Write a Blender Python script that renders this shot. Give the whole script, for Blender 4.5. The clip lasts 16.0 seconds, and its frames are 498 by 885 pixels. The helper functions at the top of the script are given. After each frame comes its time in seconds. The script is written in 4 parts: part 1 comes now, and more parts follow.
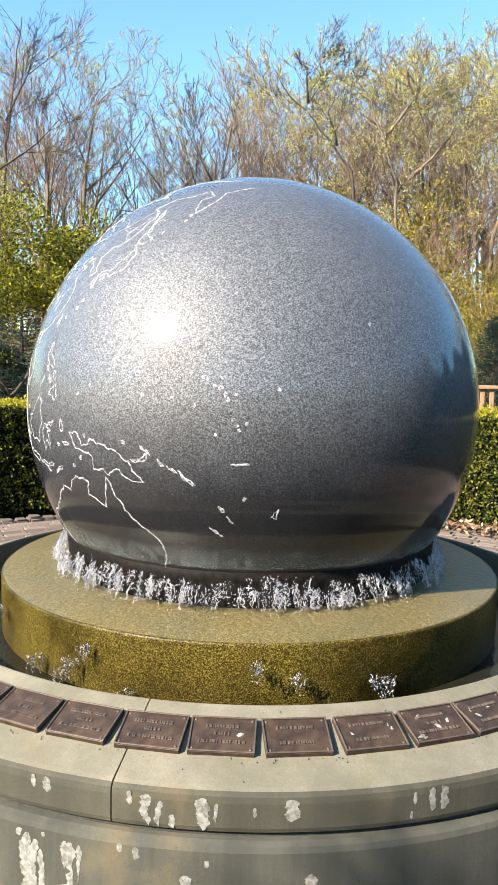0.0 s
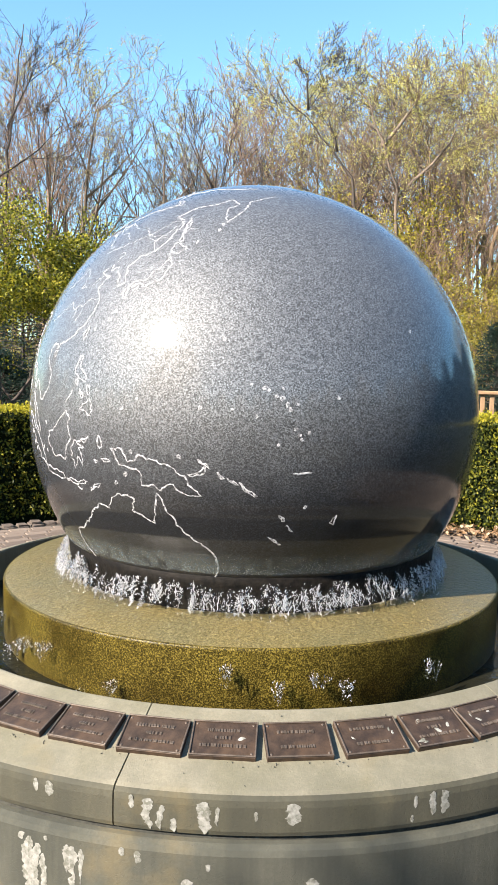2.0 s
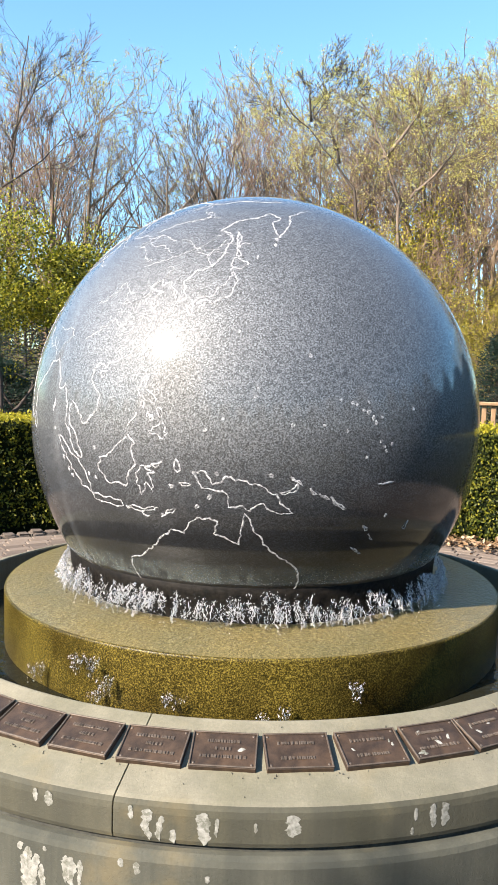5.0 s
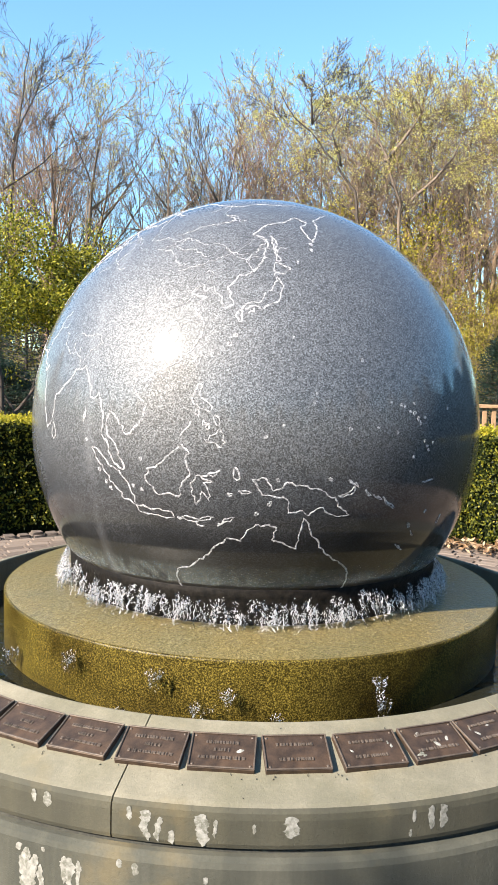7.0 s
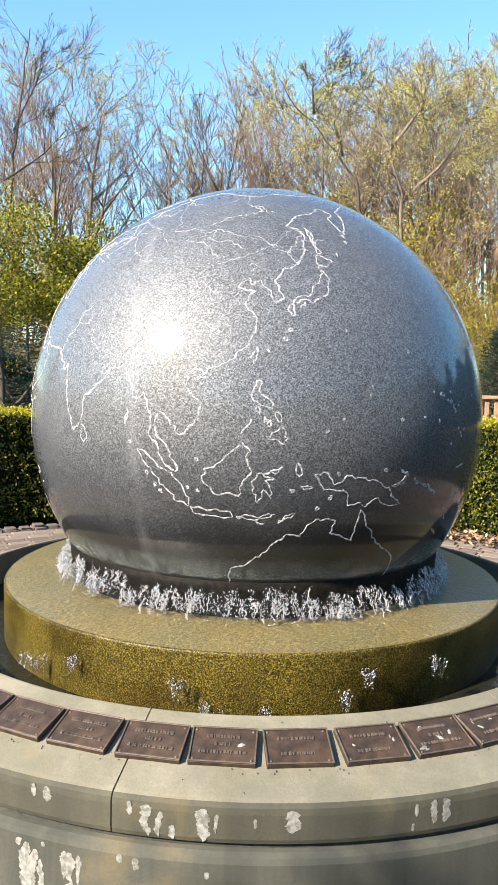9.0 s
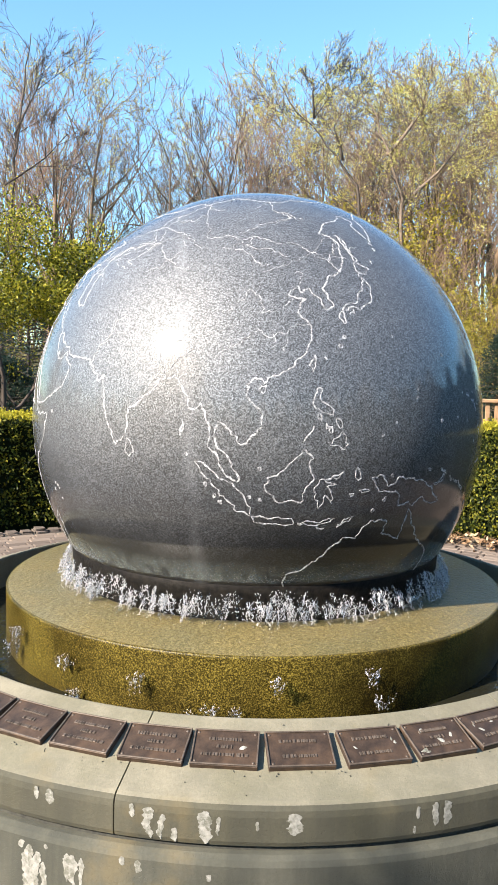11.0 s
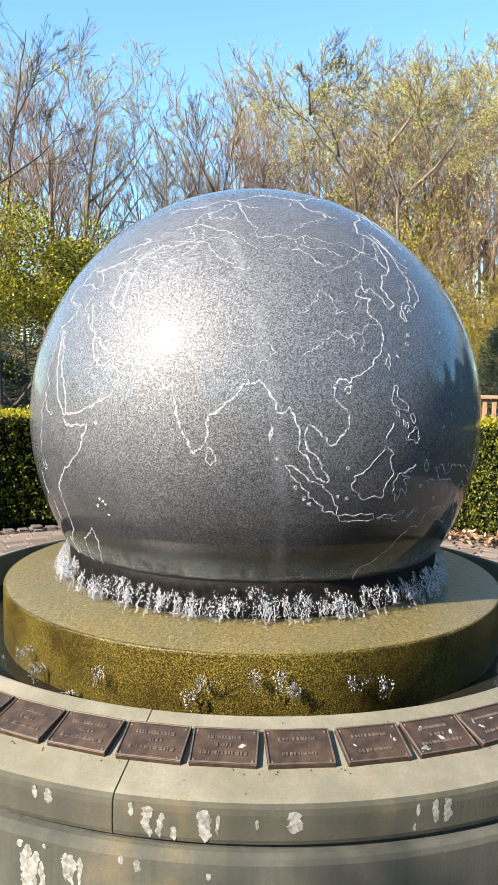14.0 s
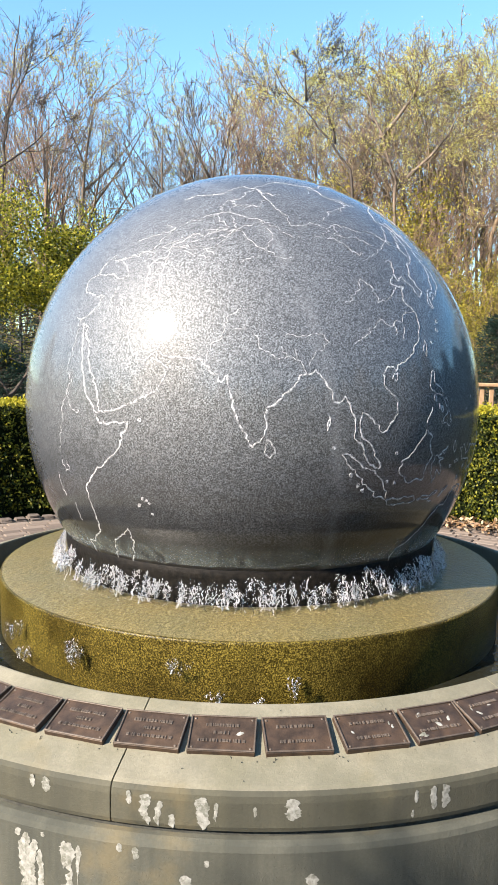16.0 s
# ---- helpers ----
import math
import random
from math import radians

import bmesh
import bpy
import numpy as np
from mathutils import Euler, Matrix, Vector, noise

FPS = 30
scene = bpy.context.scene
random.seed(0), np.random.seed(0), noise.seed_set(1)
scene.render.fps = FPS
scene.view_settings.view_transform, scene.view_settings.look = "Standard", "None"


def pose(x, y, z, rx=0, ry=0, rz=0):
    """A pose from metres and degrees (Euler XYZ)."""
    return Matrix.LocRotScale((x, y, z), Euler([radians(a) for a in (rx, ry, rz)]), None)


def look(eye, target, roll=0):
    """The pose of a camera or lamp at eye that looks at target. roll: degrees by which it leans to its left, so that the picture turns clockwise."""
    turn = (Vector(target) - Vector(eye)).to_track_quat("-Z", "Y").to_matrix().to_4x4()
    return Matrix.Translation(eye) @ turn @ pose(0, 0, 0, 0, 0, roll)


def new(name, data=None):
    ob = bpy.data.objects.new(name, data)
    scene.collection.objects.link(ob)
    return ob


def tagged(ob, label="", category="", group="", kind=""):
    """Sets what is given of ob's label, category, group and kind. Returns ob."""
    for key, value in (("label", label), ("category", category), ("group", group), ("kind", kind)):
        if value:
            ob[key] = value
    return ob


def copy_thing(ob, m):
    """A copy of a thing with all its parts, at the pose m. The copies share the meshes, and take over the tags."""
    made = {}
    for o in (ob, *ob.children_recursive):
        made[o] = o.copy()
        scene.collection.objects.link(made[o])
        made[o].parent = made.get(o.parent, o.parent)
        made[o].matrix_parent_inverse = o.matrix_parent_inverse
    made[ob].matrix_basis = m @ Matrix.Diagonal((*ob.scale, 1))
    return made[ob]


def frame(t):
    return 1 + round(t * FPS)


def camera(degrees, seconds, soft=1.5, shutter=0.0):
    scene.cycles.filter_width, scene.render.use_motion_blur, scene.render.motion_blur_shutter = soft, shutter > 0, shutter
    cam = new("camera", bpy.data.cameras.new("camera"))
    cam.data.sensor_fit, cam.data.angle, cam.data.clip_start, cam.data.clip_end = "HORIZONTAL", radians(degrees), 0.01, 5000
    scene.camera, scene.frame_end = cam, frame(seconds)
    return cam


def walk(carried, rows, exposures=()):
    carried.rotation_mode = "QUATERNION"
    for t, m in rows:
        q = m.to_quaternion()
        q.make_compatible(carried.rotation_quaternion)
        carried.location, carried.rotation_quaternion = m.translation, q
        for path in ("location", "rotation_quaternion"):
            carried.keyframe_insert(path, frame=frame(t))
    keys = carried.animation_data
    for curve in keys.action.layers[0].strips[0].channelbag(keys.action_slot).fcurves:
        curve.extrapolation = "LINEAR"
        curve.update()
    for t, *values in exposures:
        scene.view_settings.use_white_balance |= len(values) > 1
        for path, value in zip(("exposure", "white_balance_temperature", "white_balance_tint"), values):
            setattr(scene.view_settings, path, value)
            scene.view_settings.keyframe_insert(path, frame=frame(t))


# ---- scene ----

# ---------------------------------------------------------------- camera
cam = camera(34.35, 16.0, 1.1)


def aim(x, y, z, turn, down, roll):
    """A camera pose: turned left from +y and down from level, in degrees."""
    a, b = radians(turn), radians(down)
    d = Vector((-math.sin(a) * math.cos(b), math.cos(a) * math.cos(b), -math.sin(b)))
    e = Vector((x, y, z))
    return look(e, e + d, roll)


walk(cam, [
    (0, aim(0.0000, -3.6960, 1.6005, 0.229, 6.452, 1.169)),
    (0.5, aim(0.0017, -3.6994, 1.6009, 0.254, 6.414, 1.142)),
    (1, aim(0.0011, -3.7034, 1.6036, 0.320, 6.332, 1.097)),
    (1.5, aim(-0.0029, -3.7079, 1.6031, 0.256, 6.170, 1.166)),
    (2, aim(-0.0013, -3.7134, 1.6035, 0.280, 6.072, 1.147)),
    (2.5, aim(0.0003, -3.7189, 1.6057, 0.360, 5.958, 1.164)),
    (3, aim(-0.0012, -3.7248, 1.6061, 0.358, 5.778, 1.205)),
    (3.5, aim(0.0009, -3.7228, 1.6073, 0.371, 5.625, 1.250)),
    (4, aim(-0.0012, -3.7162, 1.6068, 0.356, 5.444, 1.360)),
    (6.5, aim(0.0004, -3.7281, 1.6063, 0.444, 5.314, 1.437)),
    (7, aim(0.0026, -3.7245, 1.6048, 0.458, 5.223, 1.530)),
    (7.5, aim(0.0044, -3.7138, 1.6036, 0.526, 5.367, 1.594)),
    (8, aim(0.0060, -3.7066, 1.6016, 0.659, 5.500, 1.509)),
    (8.5, aim(0.0070, -3.7031, 1.6022, 0.641, 5.666, 1.407)),
    (9, aim(0.0076, -3.6980, 1.6020, 0.594, 5.804, 1.373)),
    (11.5, aim(0.0046, -3.7143, 1.6046, 0.660, 5.464, 1.282)),
    (12, aim(0.0051, -3.7173, 1.6056, 0.634, 5.388, 1.225)),
    (12.5, aim(0.0054, -3.7175, 1.6032, 0.617, 5.326, 1.238)),
    (13, aim(0.0014, -3.7175, 1.6023, 0.570, 5.379, 1.213)),
    (13.5, aim(0.0011, -3.7056, 1.6000, 0.504, 5.596, 1.263)),
    (14, aim(0.0020, -3.6967, 1.6000, 0.433, 5.733, 1.120)),
    (14.5, aim(0.0039, -3.6903, 1.5986, 0.408, 5.881, 1.025)),
    (15, aim(0.0033, -3.6876, 1.5983, 0.311, 6.239, 1.023)),
    (15.5, aim(0.0016, -3.6845, 1.5960, 0.288, 6.431, 0.966)),
    (16, aim(0.0022, -3.6839, 1.5953, 0.206, 6.533, 0.964)),
], exposures=((0.0, 1.84), (16.0, 1.84)))

# ---------------------------------------------------------------- light
SUN = Vector((-0.642, -0.512, 0.570)).normalized()
world = bpy.data.worlds.new("world")
scene.world = world
world.use_nodes = True
wn, wl = world.node_tree.nodes, world.node_tree.links
wn.clear()
sky = wn.new("ShaderNodeTexSky")
sky.sky_type = "NISHITA"
sky.sun_disc = False
sky.sun_elevation = math.asin(SUN.z)
sky.sun_rotation = math.atan2(SUN.x, SUN.y)
sky.air_density, sky.dust_density, sky.ozone_density = 1.1, 0.5, 2.0
background = wn.new("ShaderNodeBackground")
background.inputs["Strength"].default_value = 0.082
world_out = wn.new("ShaderNodeOutputWorld")
tint = wn.new("ShaderNodeMix")
tint.data_type, tint.blend_type = "RGBA", "MULTIPLY"
tint.inputs[0].default_value = 1.0
tint.inputs[7].default_value = (0.77, 1.04, 1.13, 1)
wl.new(sky.outputs[0], tint.inputs[6])
wl.new(tint.outputs[2], background.inputs[0])
wl.new(background.outputs[0], world_out.inputs[0])

sun_data = bpy.data.lights.new("sun", "SUN")
sun_data.energy, sun_data.angle, sun_data.color = 5.0, radians(0.53), (1.0, 0.885, 0.755)
sun = new("sun", sun_data)
sun.matrix_world = look(SUN * 30, (0, 0, 0))


# ---------------------------------------------------------------- materials
class Nodes:
    """A small builder for one material's nodes."""

    def __init__(self, name, rough=0.6, metal=0.0, spec=0.5):
        self.m = bpy.data.materials.new(name)
        self.m.use_nodes = True
        self.t = self.m.node_tree
        self.b = self.t.nodes["Principled BSDF"]
        self.b.inputs["Roughness"].default_value = rough
        self.b.inputs["Metallic"].default_value = metal
        self.b.inputs["Specular IOR Level"].default_value = spec
        self.xyz = self.t.nodes.new("ShaderNodeTexCoord").outputs["Object"]

    def put(self, a, b):
        self.t.links.new(a, b)

    def mapped(self, sx, sy, sz):
        n = self.t.nodes.new("ShaderNodeMapping")
        n.inputs["Scale"].default_value = (sx, sy, sz)
        self.put(self.xyz, n.inputs["Vector"])
        return n.outputs[0]

    def noise(self, scale, detail=3.0, rough=0.55, vector=None, distort=0.0):
        n = self.t.nodes.new("ShaderNodeTexNoise")
        n.inputs["Scale"].default_value, n.inputs["Detail"].default_value = scale, detail
        n.inputs["Roughness"].default_value, n.inputs["Distortion"].default_value = rough, distort
        self.put(vector or self.xyz, n.inputs["Vector"])
        return n.outputs["Fac"]

    def cells(self, scale, what="Color", vector=None):
        n = self.t.nodes.new("ShaderNodeTexVoronoi")
        n.inputs["Scale"].default_value = scale
        self.put(vector or self.xyz, n.inputs["Vector"])
        return n.outputs[what]

    def ramp(self, fac, *stops):
        n = self.t.nodes.new("ShaderNodeValToRGB")
        r = n.color_ramp.elements
        while len(r) < len(stops):
            r.new(0.5)
        for e, (p, c) in zip(r, stops):
            e.position = p
            e.color = (*c, 1) if not isinstance(c, float) else (c, c, c, 1)
        self.put(fac, n.inputs[0])
        return n.outputs[0]

    def mix(self, fac, a, b, how="MIX"):
        n = self.t.nodes.new("ShaderNodeMix")
        n.data_type, n.blend_type = "RGBA", how
        for v, s in ((fac, n.inputs[0]), (a, n.inputs[6]), (b, n.inputs[7])):
            if isinstance(v, (int, float)):
                s.default_value = v
            elif isinstance(v, tuple):
                s.default_value = (*v, 1)
            else:
                self.put(v, s)
        return n.outputs[2]

    def random(self, island=False):
        if island:
            return self.t.nodes.new("ShaderNodeNewGeometry").outputs["Random Per Island"]
        return self.t.nodes.new("ShaderNodeObjectInfo").outputs["Random"]

    def color(self, c):
        if isinstance(c, tuple):
            self.b.inputs["Base Color"].default_value = (*c, 1)
        else:
            self.put(c, self.b.inputs["Base Color"])
        return self

    def rough(self, r):
        self.put(r, self.b.inputs["Roughness"])
        return self

    def bump(self, height, strength=0.3, distance=0.01):
        n = self.t.nodes.new("ShaderNodeBump")
        n.inputs["Strength"].default_value, n.inputs["Distance"].default_value = strength, distance
        self.put(height, n.inputs["Height"])
        self.put(n.outputs[0], self.b.inputs["Normal"])
        return self


def granite_ball_material():
    n = Nodes("polished_wet_granite", 0.3, 0, 0.42)
    grain = n.noise(210, 2, 0.8)
    flecks = n.ramp(n.cells(270, "Color"), (0.2, 0.005), (0.5, 0.024), (0.85, 0.185))
    fine = n.ramp(grain, (0.36, 0.004), (0.5, 0.024), (0.66, 0.20))
    c = n.mix(0.55, flecks, fine)
    cloud = n.ramp(n.noise(2.2, 5, 0.6), (0.3, 0.8), (0.7, 1.15))
    c = n.mix(1.0, c, cloud, "MULTIPLY")
    c = n.mix(1.0, c, (0.93, 0.985, 1.09), "MULTIPLY")
    # the foot runs through water and stays wet; lower-half shade is painted in too
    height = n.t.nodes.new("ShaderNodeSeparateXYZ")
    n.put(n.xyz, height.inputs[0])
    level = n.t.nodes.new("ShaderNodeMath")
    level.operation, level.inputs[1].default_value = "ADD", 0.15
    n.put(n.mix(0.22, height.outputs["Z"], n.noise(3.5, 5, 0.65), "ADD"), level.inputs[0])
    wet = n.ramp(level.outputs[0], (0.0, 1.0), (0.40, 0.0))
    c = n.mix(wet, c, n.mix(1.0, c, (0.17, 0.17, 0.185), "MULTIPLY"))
    # a pale seam that runs from pole to pole
    dot = n.t.nodes.new("ShaderNodeVectorMath")
    dot.operation = "DOT_PRODUCT"
    dot.inputs[1].default_value = (math.sin(radians(SEAM)), -math.cos(radians(SEAM)), 0)
    n.put(n.xyz, dot.inputs[0])
    near = n.ramp(n.mix(0.5, dot.outputs["Value"], (0.5, 0.5, 0.5), "ADD"), (0.465, 0.0), (0.5, 1.0), (0.535, 0.0))
    broken = n.ramp(n.noise(5, 4, 0.6), (0.35, 0.0), (0.7, 0.4))
    c = n.mix(n.mix(1.0, near, broken, "MULTIPLY"), c, (0.17, 0.175, 0.19))
    n.color(c)
    n.rough(n.ramp(grain, (0.3, 0.58), (0.7, 0.70)))
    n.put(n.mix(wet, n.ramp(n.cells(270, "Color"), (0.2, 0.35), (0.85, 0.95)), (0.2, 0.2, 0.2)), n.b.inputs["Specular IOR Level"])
    n.b.inputs["IOR"].default_value = 1.65
    n.b.inputs["Coat Weight"].default_value = 1.0
    n.b.inputs["Coat Roughness"].default_value = 0.095
    n.b.inputs["Coat IOR"].default_value = 1.4
    return n.m


def engraved_material():
    n = Nodes("engraved_pale_line", 0.75)
    n.color(n.ramp(n.noise(110, 3), (0.36, (0.09, 0.09, 0.095)), (0.62, (0.44, 0.44, 0.45))))
    return n.m


def wet_algae_material():
    n = Nodes("wet_algae_stone", 0.35, 0, 0.18)
    grain = n.ramp(n.noise(190, 3, 0.8), (0.38, (0.004, 0.0035, 0.001)), (0.5, (0.046, 0.036, 0.006)), (0.64, (0.21, 0.168, 0.042)))
    tone = n.ramp(n.noise(3.0, 5, 0.6), (0.32, (0.42, 0.38, 0.32)), (0.48, (0.9, 0.86, 0.8)), (0.68, (1.25, 1.2, 1.0)))
    n.color(n.mix(1.0, grain, tone, "MULTIPLY"))
    n.bump(n.noise(150, 3, 0.7), 0.35, 0.005)
    return n.m


def wet_top_material():
    n = Nodes("wet_stone_top", 0.30, 0, 0.5)
    grain = n.ramp(n.noise(165, 3, 0.8), (0.37, (0.035, 0.027, 0.010)), (0.5, (0.112, 0.093, 0.044)), (0.66, (0.27, 0.23, 0.12)))
    tone = n.ramp(n.noise(3.5, 5, 0.6), (0.35, (0.85, 0.88, 0.86)), (0.65, (1.06, 1.0, 0.82)))
    n.color(n.mix(1.0, grain, tone, "MULTIPLY"))
    n.bump(n.noise(40, 4, 0.6), 0.45, 0.012)
    return n.m


def cast_stone_material(name, pale, stain, amount):
    n = Nodes(name, 0.85)
    dark = tuple(k * 0.74 for k in pale)
    grain = n.ramp(n.noise(130, 4, 0.75), (0.3, dark), (0.7, pale))
    tone = n.ramp(n.noise(2.6, 6, 0.62), (0.3, (0.68, 0.68, 0.58)), (0.55, (0.95, 0.94, 0.9)), (0.75, (1.15, 1.12, 1.05)))
    c = n.mix(1.0, grain, tone, "MULTIPLY")
    streak = n.noise(1.0, 5, 0.65, n.mapped(9, 9, 1.0))
    c = n.mix(n.ramp(streak, (0.38, 0.0), (0.62, amount)), c, stain)
    rust = n.ramp(n.noise(5, 4, 0.6), (0.58, 0.0), (0.75, 0.35))
    c = n.mix(rust, c, (0.16, 0.12, 0.05))
    pits = n.ramp(n.cells(150, "Distance"), (0.0, 0.0), (0.25, 1.0))
    n.color(c)
    n.bump(n.mix(0.5, n.noise(90, 4, 0.7), pits), 0.4, 0.008)
    return n.m


def lime_material():
    n = Nodes("lime_crust", 0.9)
    chalk = n.ramp(n.noise(70, 4), (0.3, (0.12, 0.12, 0.10)), (0.68, (0.29, 0.285, 0.26)))
    worn = n.ramp(n.noise(45, 5, 0.7), (0.38, 0.8), (0.50, 0.0))
    n.color(n.mix(worn, chalk, (0.085, 0.085, 0.062)))
    n.bump(n.noise(150, 3), 0.25, 0.004)
    return n.m


def bronze_material():
    n = Nodes("weathered_bronze", 0.55, 0.35)
    c = n.ramp(n.noise(30, 5, 0.65), (0.3, (0.022, 0.015, 0.011)), (0.7, (0.072, 0.046, 0.031)))
    n.color(n.mix(n.ramp(n.noise(9, 4), (0.5, 0.0), (0.8, 0.3)), c, (0.17, 0.095, 0.045)))
    n.bump(n.noise(160, 3), 0.25, 0.003)
    return n.m


def plain(name, a, b, scale=20.0, rough=0.6, metal=0.0, bump=0.0, island=False, single=False):
    n = Nodes(name, rough, metal)
    if island or single:
        n.color(n.ramp(n.random(island), (0.0, a), (1.0, b)))
    else:
        n.color(n.ramp(n.noise(scale, 4, 0.6), (0.3, a), (0.7, b)))
    if bump:
        n.bump(n.noise(scale * 2, 4, 0.6), bump, 0.01)
    return n.m


def leaf_material(name, *colors):
    """Thin leaves: they differ leaf by leaf and let some light through."""
    n = Nodes(name, 0.5, 0, 0.3)
    step = 1 / max(1, len(colors) - 1)
    c = n.ramp(n.random(True), *[(i * step, k) for i, k in enumerate(colors)])
    n.color(c)
    thin = n.t.nodes.new("ShaderNodeBsdfTranslucent")
    n.put(c, thin.inputs["Color"])
    both = n.t.nodes.new("ShaderNodeMixShader")
    both.inputs[0].default_value = 0.4
    out = n.t.nodes["Material Output"]
    n.put(n.b.outputs[0], both.inputs[1])
    n.put(thin.outputs[0], both.inputs[2])
    n.put(both.outputs[0], out.inputs["Surface"])
    return n.m


def water_material():
    n = Nodes("splashing_water", 0.05, 0, 0.5)
    n.b.inputs["Transmission Weight"].default_value = 1.0
    n.b.inputs["IOR"].default_value = 1.33
    n.color((0.95, 0.97, 1.0))
    return n.m


def foam_material():
    n = Nodes("aerated_water", 0.12, 0, 0.8)
    n.color((0.88, 0.88, 0.90))
    n.b.inputs["Transmission Weight"].default_value = 0.70
    n.b.inputs["IOR"].default_value = 1.33
    return n.m


def film_material():
    n = Nodes("clinging_water_sheet", 0.16, 0, 0.5)
    n.color((0.36, 0.41, 0.40))
    n.b.inputs["Transmission Weight"].default_value = 0.4
    height = n.t.nodes.new("ShaderNodeSeparateXYZ")
    n.put(n.xyz, height.inputs[0])
    thick = n.t.nodes.new("ShaderNodeMapRange")
    for i, k in enumerate((0.905, 0.815, 0.0, 1.0)):
        thick.inputs[i + 1].default_value = k
    n.put(height.outputs["Z"], thick.inputs[0])
    streaks = n.ramp(n.noise(1.0, 5, 0.65, n.mapped(34, 34, 3)), (0.36, 0.05), (0.66, 0.75))
    n.put(n.mix(1.0, thick.outputs[0], streaks, "MULTIPLY"), n.b.inputs["Alpha"])
    n.b.inputs["IOR"].default_value = 1.33
    return n.m


def pool_material():
    n = Nodes("dark_pool_water", 0.06, 0, 0.2)
    n.color((0.012, 0.012, 0.008))
    n.bump(n.noise(14, 3), 0.3, 0.02)
    return n.m


def bark_material(name, a, b):
    n = Nodes(name, 0.9)
    c = n.ramp(n.noise(6, 5, 0.65, n.mapped(3, 3, 0.8)), (0.3, a), (0.7, b))
    n.color(c)
    return n.m


SEAM = 109.0
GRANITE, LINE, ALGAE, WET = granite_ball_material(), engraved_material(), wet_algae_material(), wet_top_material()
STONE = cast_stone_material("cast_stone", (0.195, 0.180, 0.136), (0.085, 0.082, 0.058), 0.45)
CAP_FACE = cast_stone_material("dark_cap_face", (0.072, 0.068, 0.047), (0.029, 0.029, 0.020), 0.65)
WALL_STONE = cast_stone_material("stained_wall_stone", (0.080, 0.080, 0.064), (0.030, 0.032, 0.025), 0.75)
LIME, BRONZE = lime_material(), bronze_material()
BRONZE_EDGE = plain("bronze_worn_edge", (0.055, 0.042, 0.032), (0.115, 0.088, 0.068), 60, 0.55, 0.3)
POOL, SPLASH, FOAM, FILM = pool_material(), water_material(), foam_material(), film_material()
SOCKET = plain("near_black_socket", (0.002, 0.002, 0.002), (0.012, 0.010, 0.008), 40, 0.6, 0, 0.3)
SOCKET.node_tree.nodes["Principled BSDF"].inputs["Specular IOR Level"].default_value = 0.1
GRIT = plain("dark_joint", (0.02, 0.02, 0.018), (0.05, 0.05, 0.04), 60, 0.95)
GROUND = plain("leafy_earth_and_grass", (0.035, 0.042, 0.014), (0.10, 0.085, 0.04), 3, 0.95, 0, 0.4)
PAVER = plain("clay_paver", (0.09, 0.068, 0.055), (0.175, 0.137, 0.11), 9, 0.85, 0, 0, False, True)
PAVER_FIELD = plain("clay_paver_field", (0.09, 0.068, 0.055), (0.175, 0.137, 0.11), 9, 0.85, 0, 0, True)
KERB = plain("rough_kerb_stone", (0.05, 0.04, 0.034), (0.14, 0.11, 0.09), 14, 0.9, 0, 0.5)
FENCE_WOOD = plain("weathered_cedar", (0.17, 0.10, 0.05), (0.32, 0.20, 0.11), 12, 0.7, 0, 0.2)
HEDGE_LEAF = leaf_material("hedge_leaf", (0.008, 0.015, 0.002), (0.055, 0.07, 0.006), (0.25, 0.23, 0.02))
HEDGE_TIP = leaf_material("hedge_tip", (0.16, 0.16, 0.012), (0.34, 0.30, 0.02), (0.50, 0.42, 0.04))
# shade between the leaves is put in as a near-black core colour
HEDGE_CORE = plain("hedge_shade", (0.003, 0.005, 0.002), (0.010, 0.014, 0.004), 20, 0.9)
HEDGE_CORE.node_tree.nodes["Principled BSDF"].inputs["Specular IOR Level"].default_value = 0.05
SHRUB_LEAF = leaf_material("shrub_leaf", (0.02, 0.03, 0.003), (0.16, 0.165, 0.010), (0.42, 0.37, 0.035))
BUD_LEAF = leaf_material("spring_bud", (0.30, 0.28, 0.04), (0.46, 0.43, 0.09), (0.60, 0.56, 0.20))
BUSH_LEAF = leaf_material("olive_undergrowth", (0.10, 0.095, 0.010), (0.25, 0.21, 0.022), (0.38, 0.31, 0.05))
PINE_LEAF = leaf_material("conifer_needle", (0.006, 0.016, 0.011), (0.016, 0.034, 0.024), (0.03, 0.055, 0.04))
DRY_LEAF = leaf_material("dry_leaf", (0.13, 0.07, 0.035), (0.32, 0.20, 0.11), (0.55, 0.42, 0.28))
BARK = bark_material("grey_bark", (0.038, 0.028, 0.021), (0.22, 0.162, 0.118))
BARK_TAN = bark_material("tan_bark", (0.045, 0.029, 0.017), (0.22, 0.15, 0.085))
BARK_RED = bark_material("reddish_bark", (0.07, 0.042, 0.030), (0.27, 0.175, 0.125))
BARK_DARK = bark_material("dark_bark", (0.016, 0.012, 0.010), (0.075, 0.056, 0.044))


# ---------------------------------------------------------------- mesh helpers
def mesh_of(name, verts, faces, material, smooth=False):
    me = bpy.data.meshes.new(name)
    me.from_pydata([tuple(v) for v in verts], [], faces)
    me.materials.append(material)
    if smooth:
        me.polygons.foreach_set("use_smooth", [True] * len(me.polygons))
    me.update()
    return me


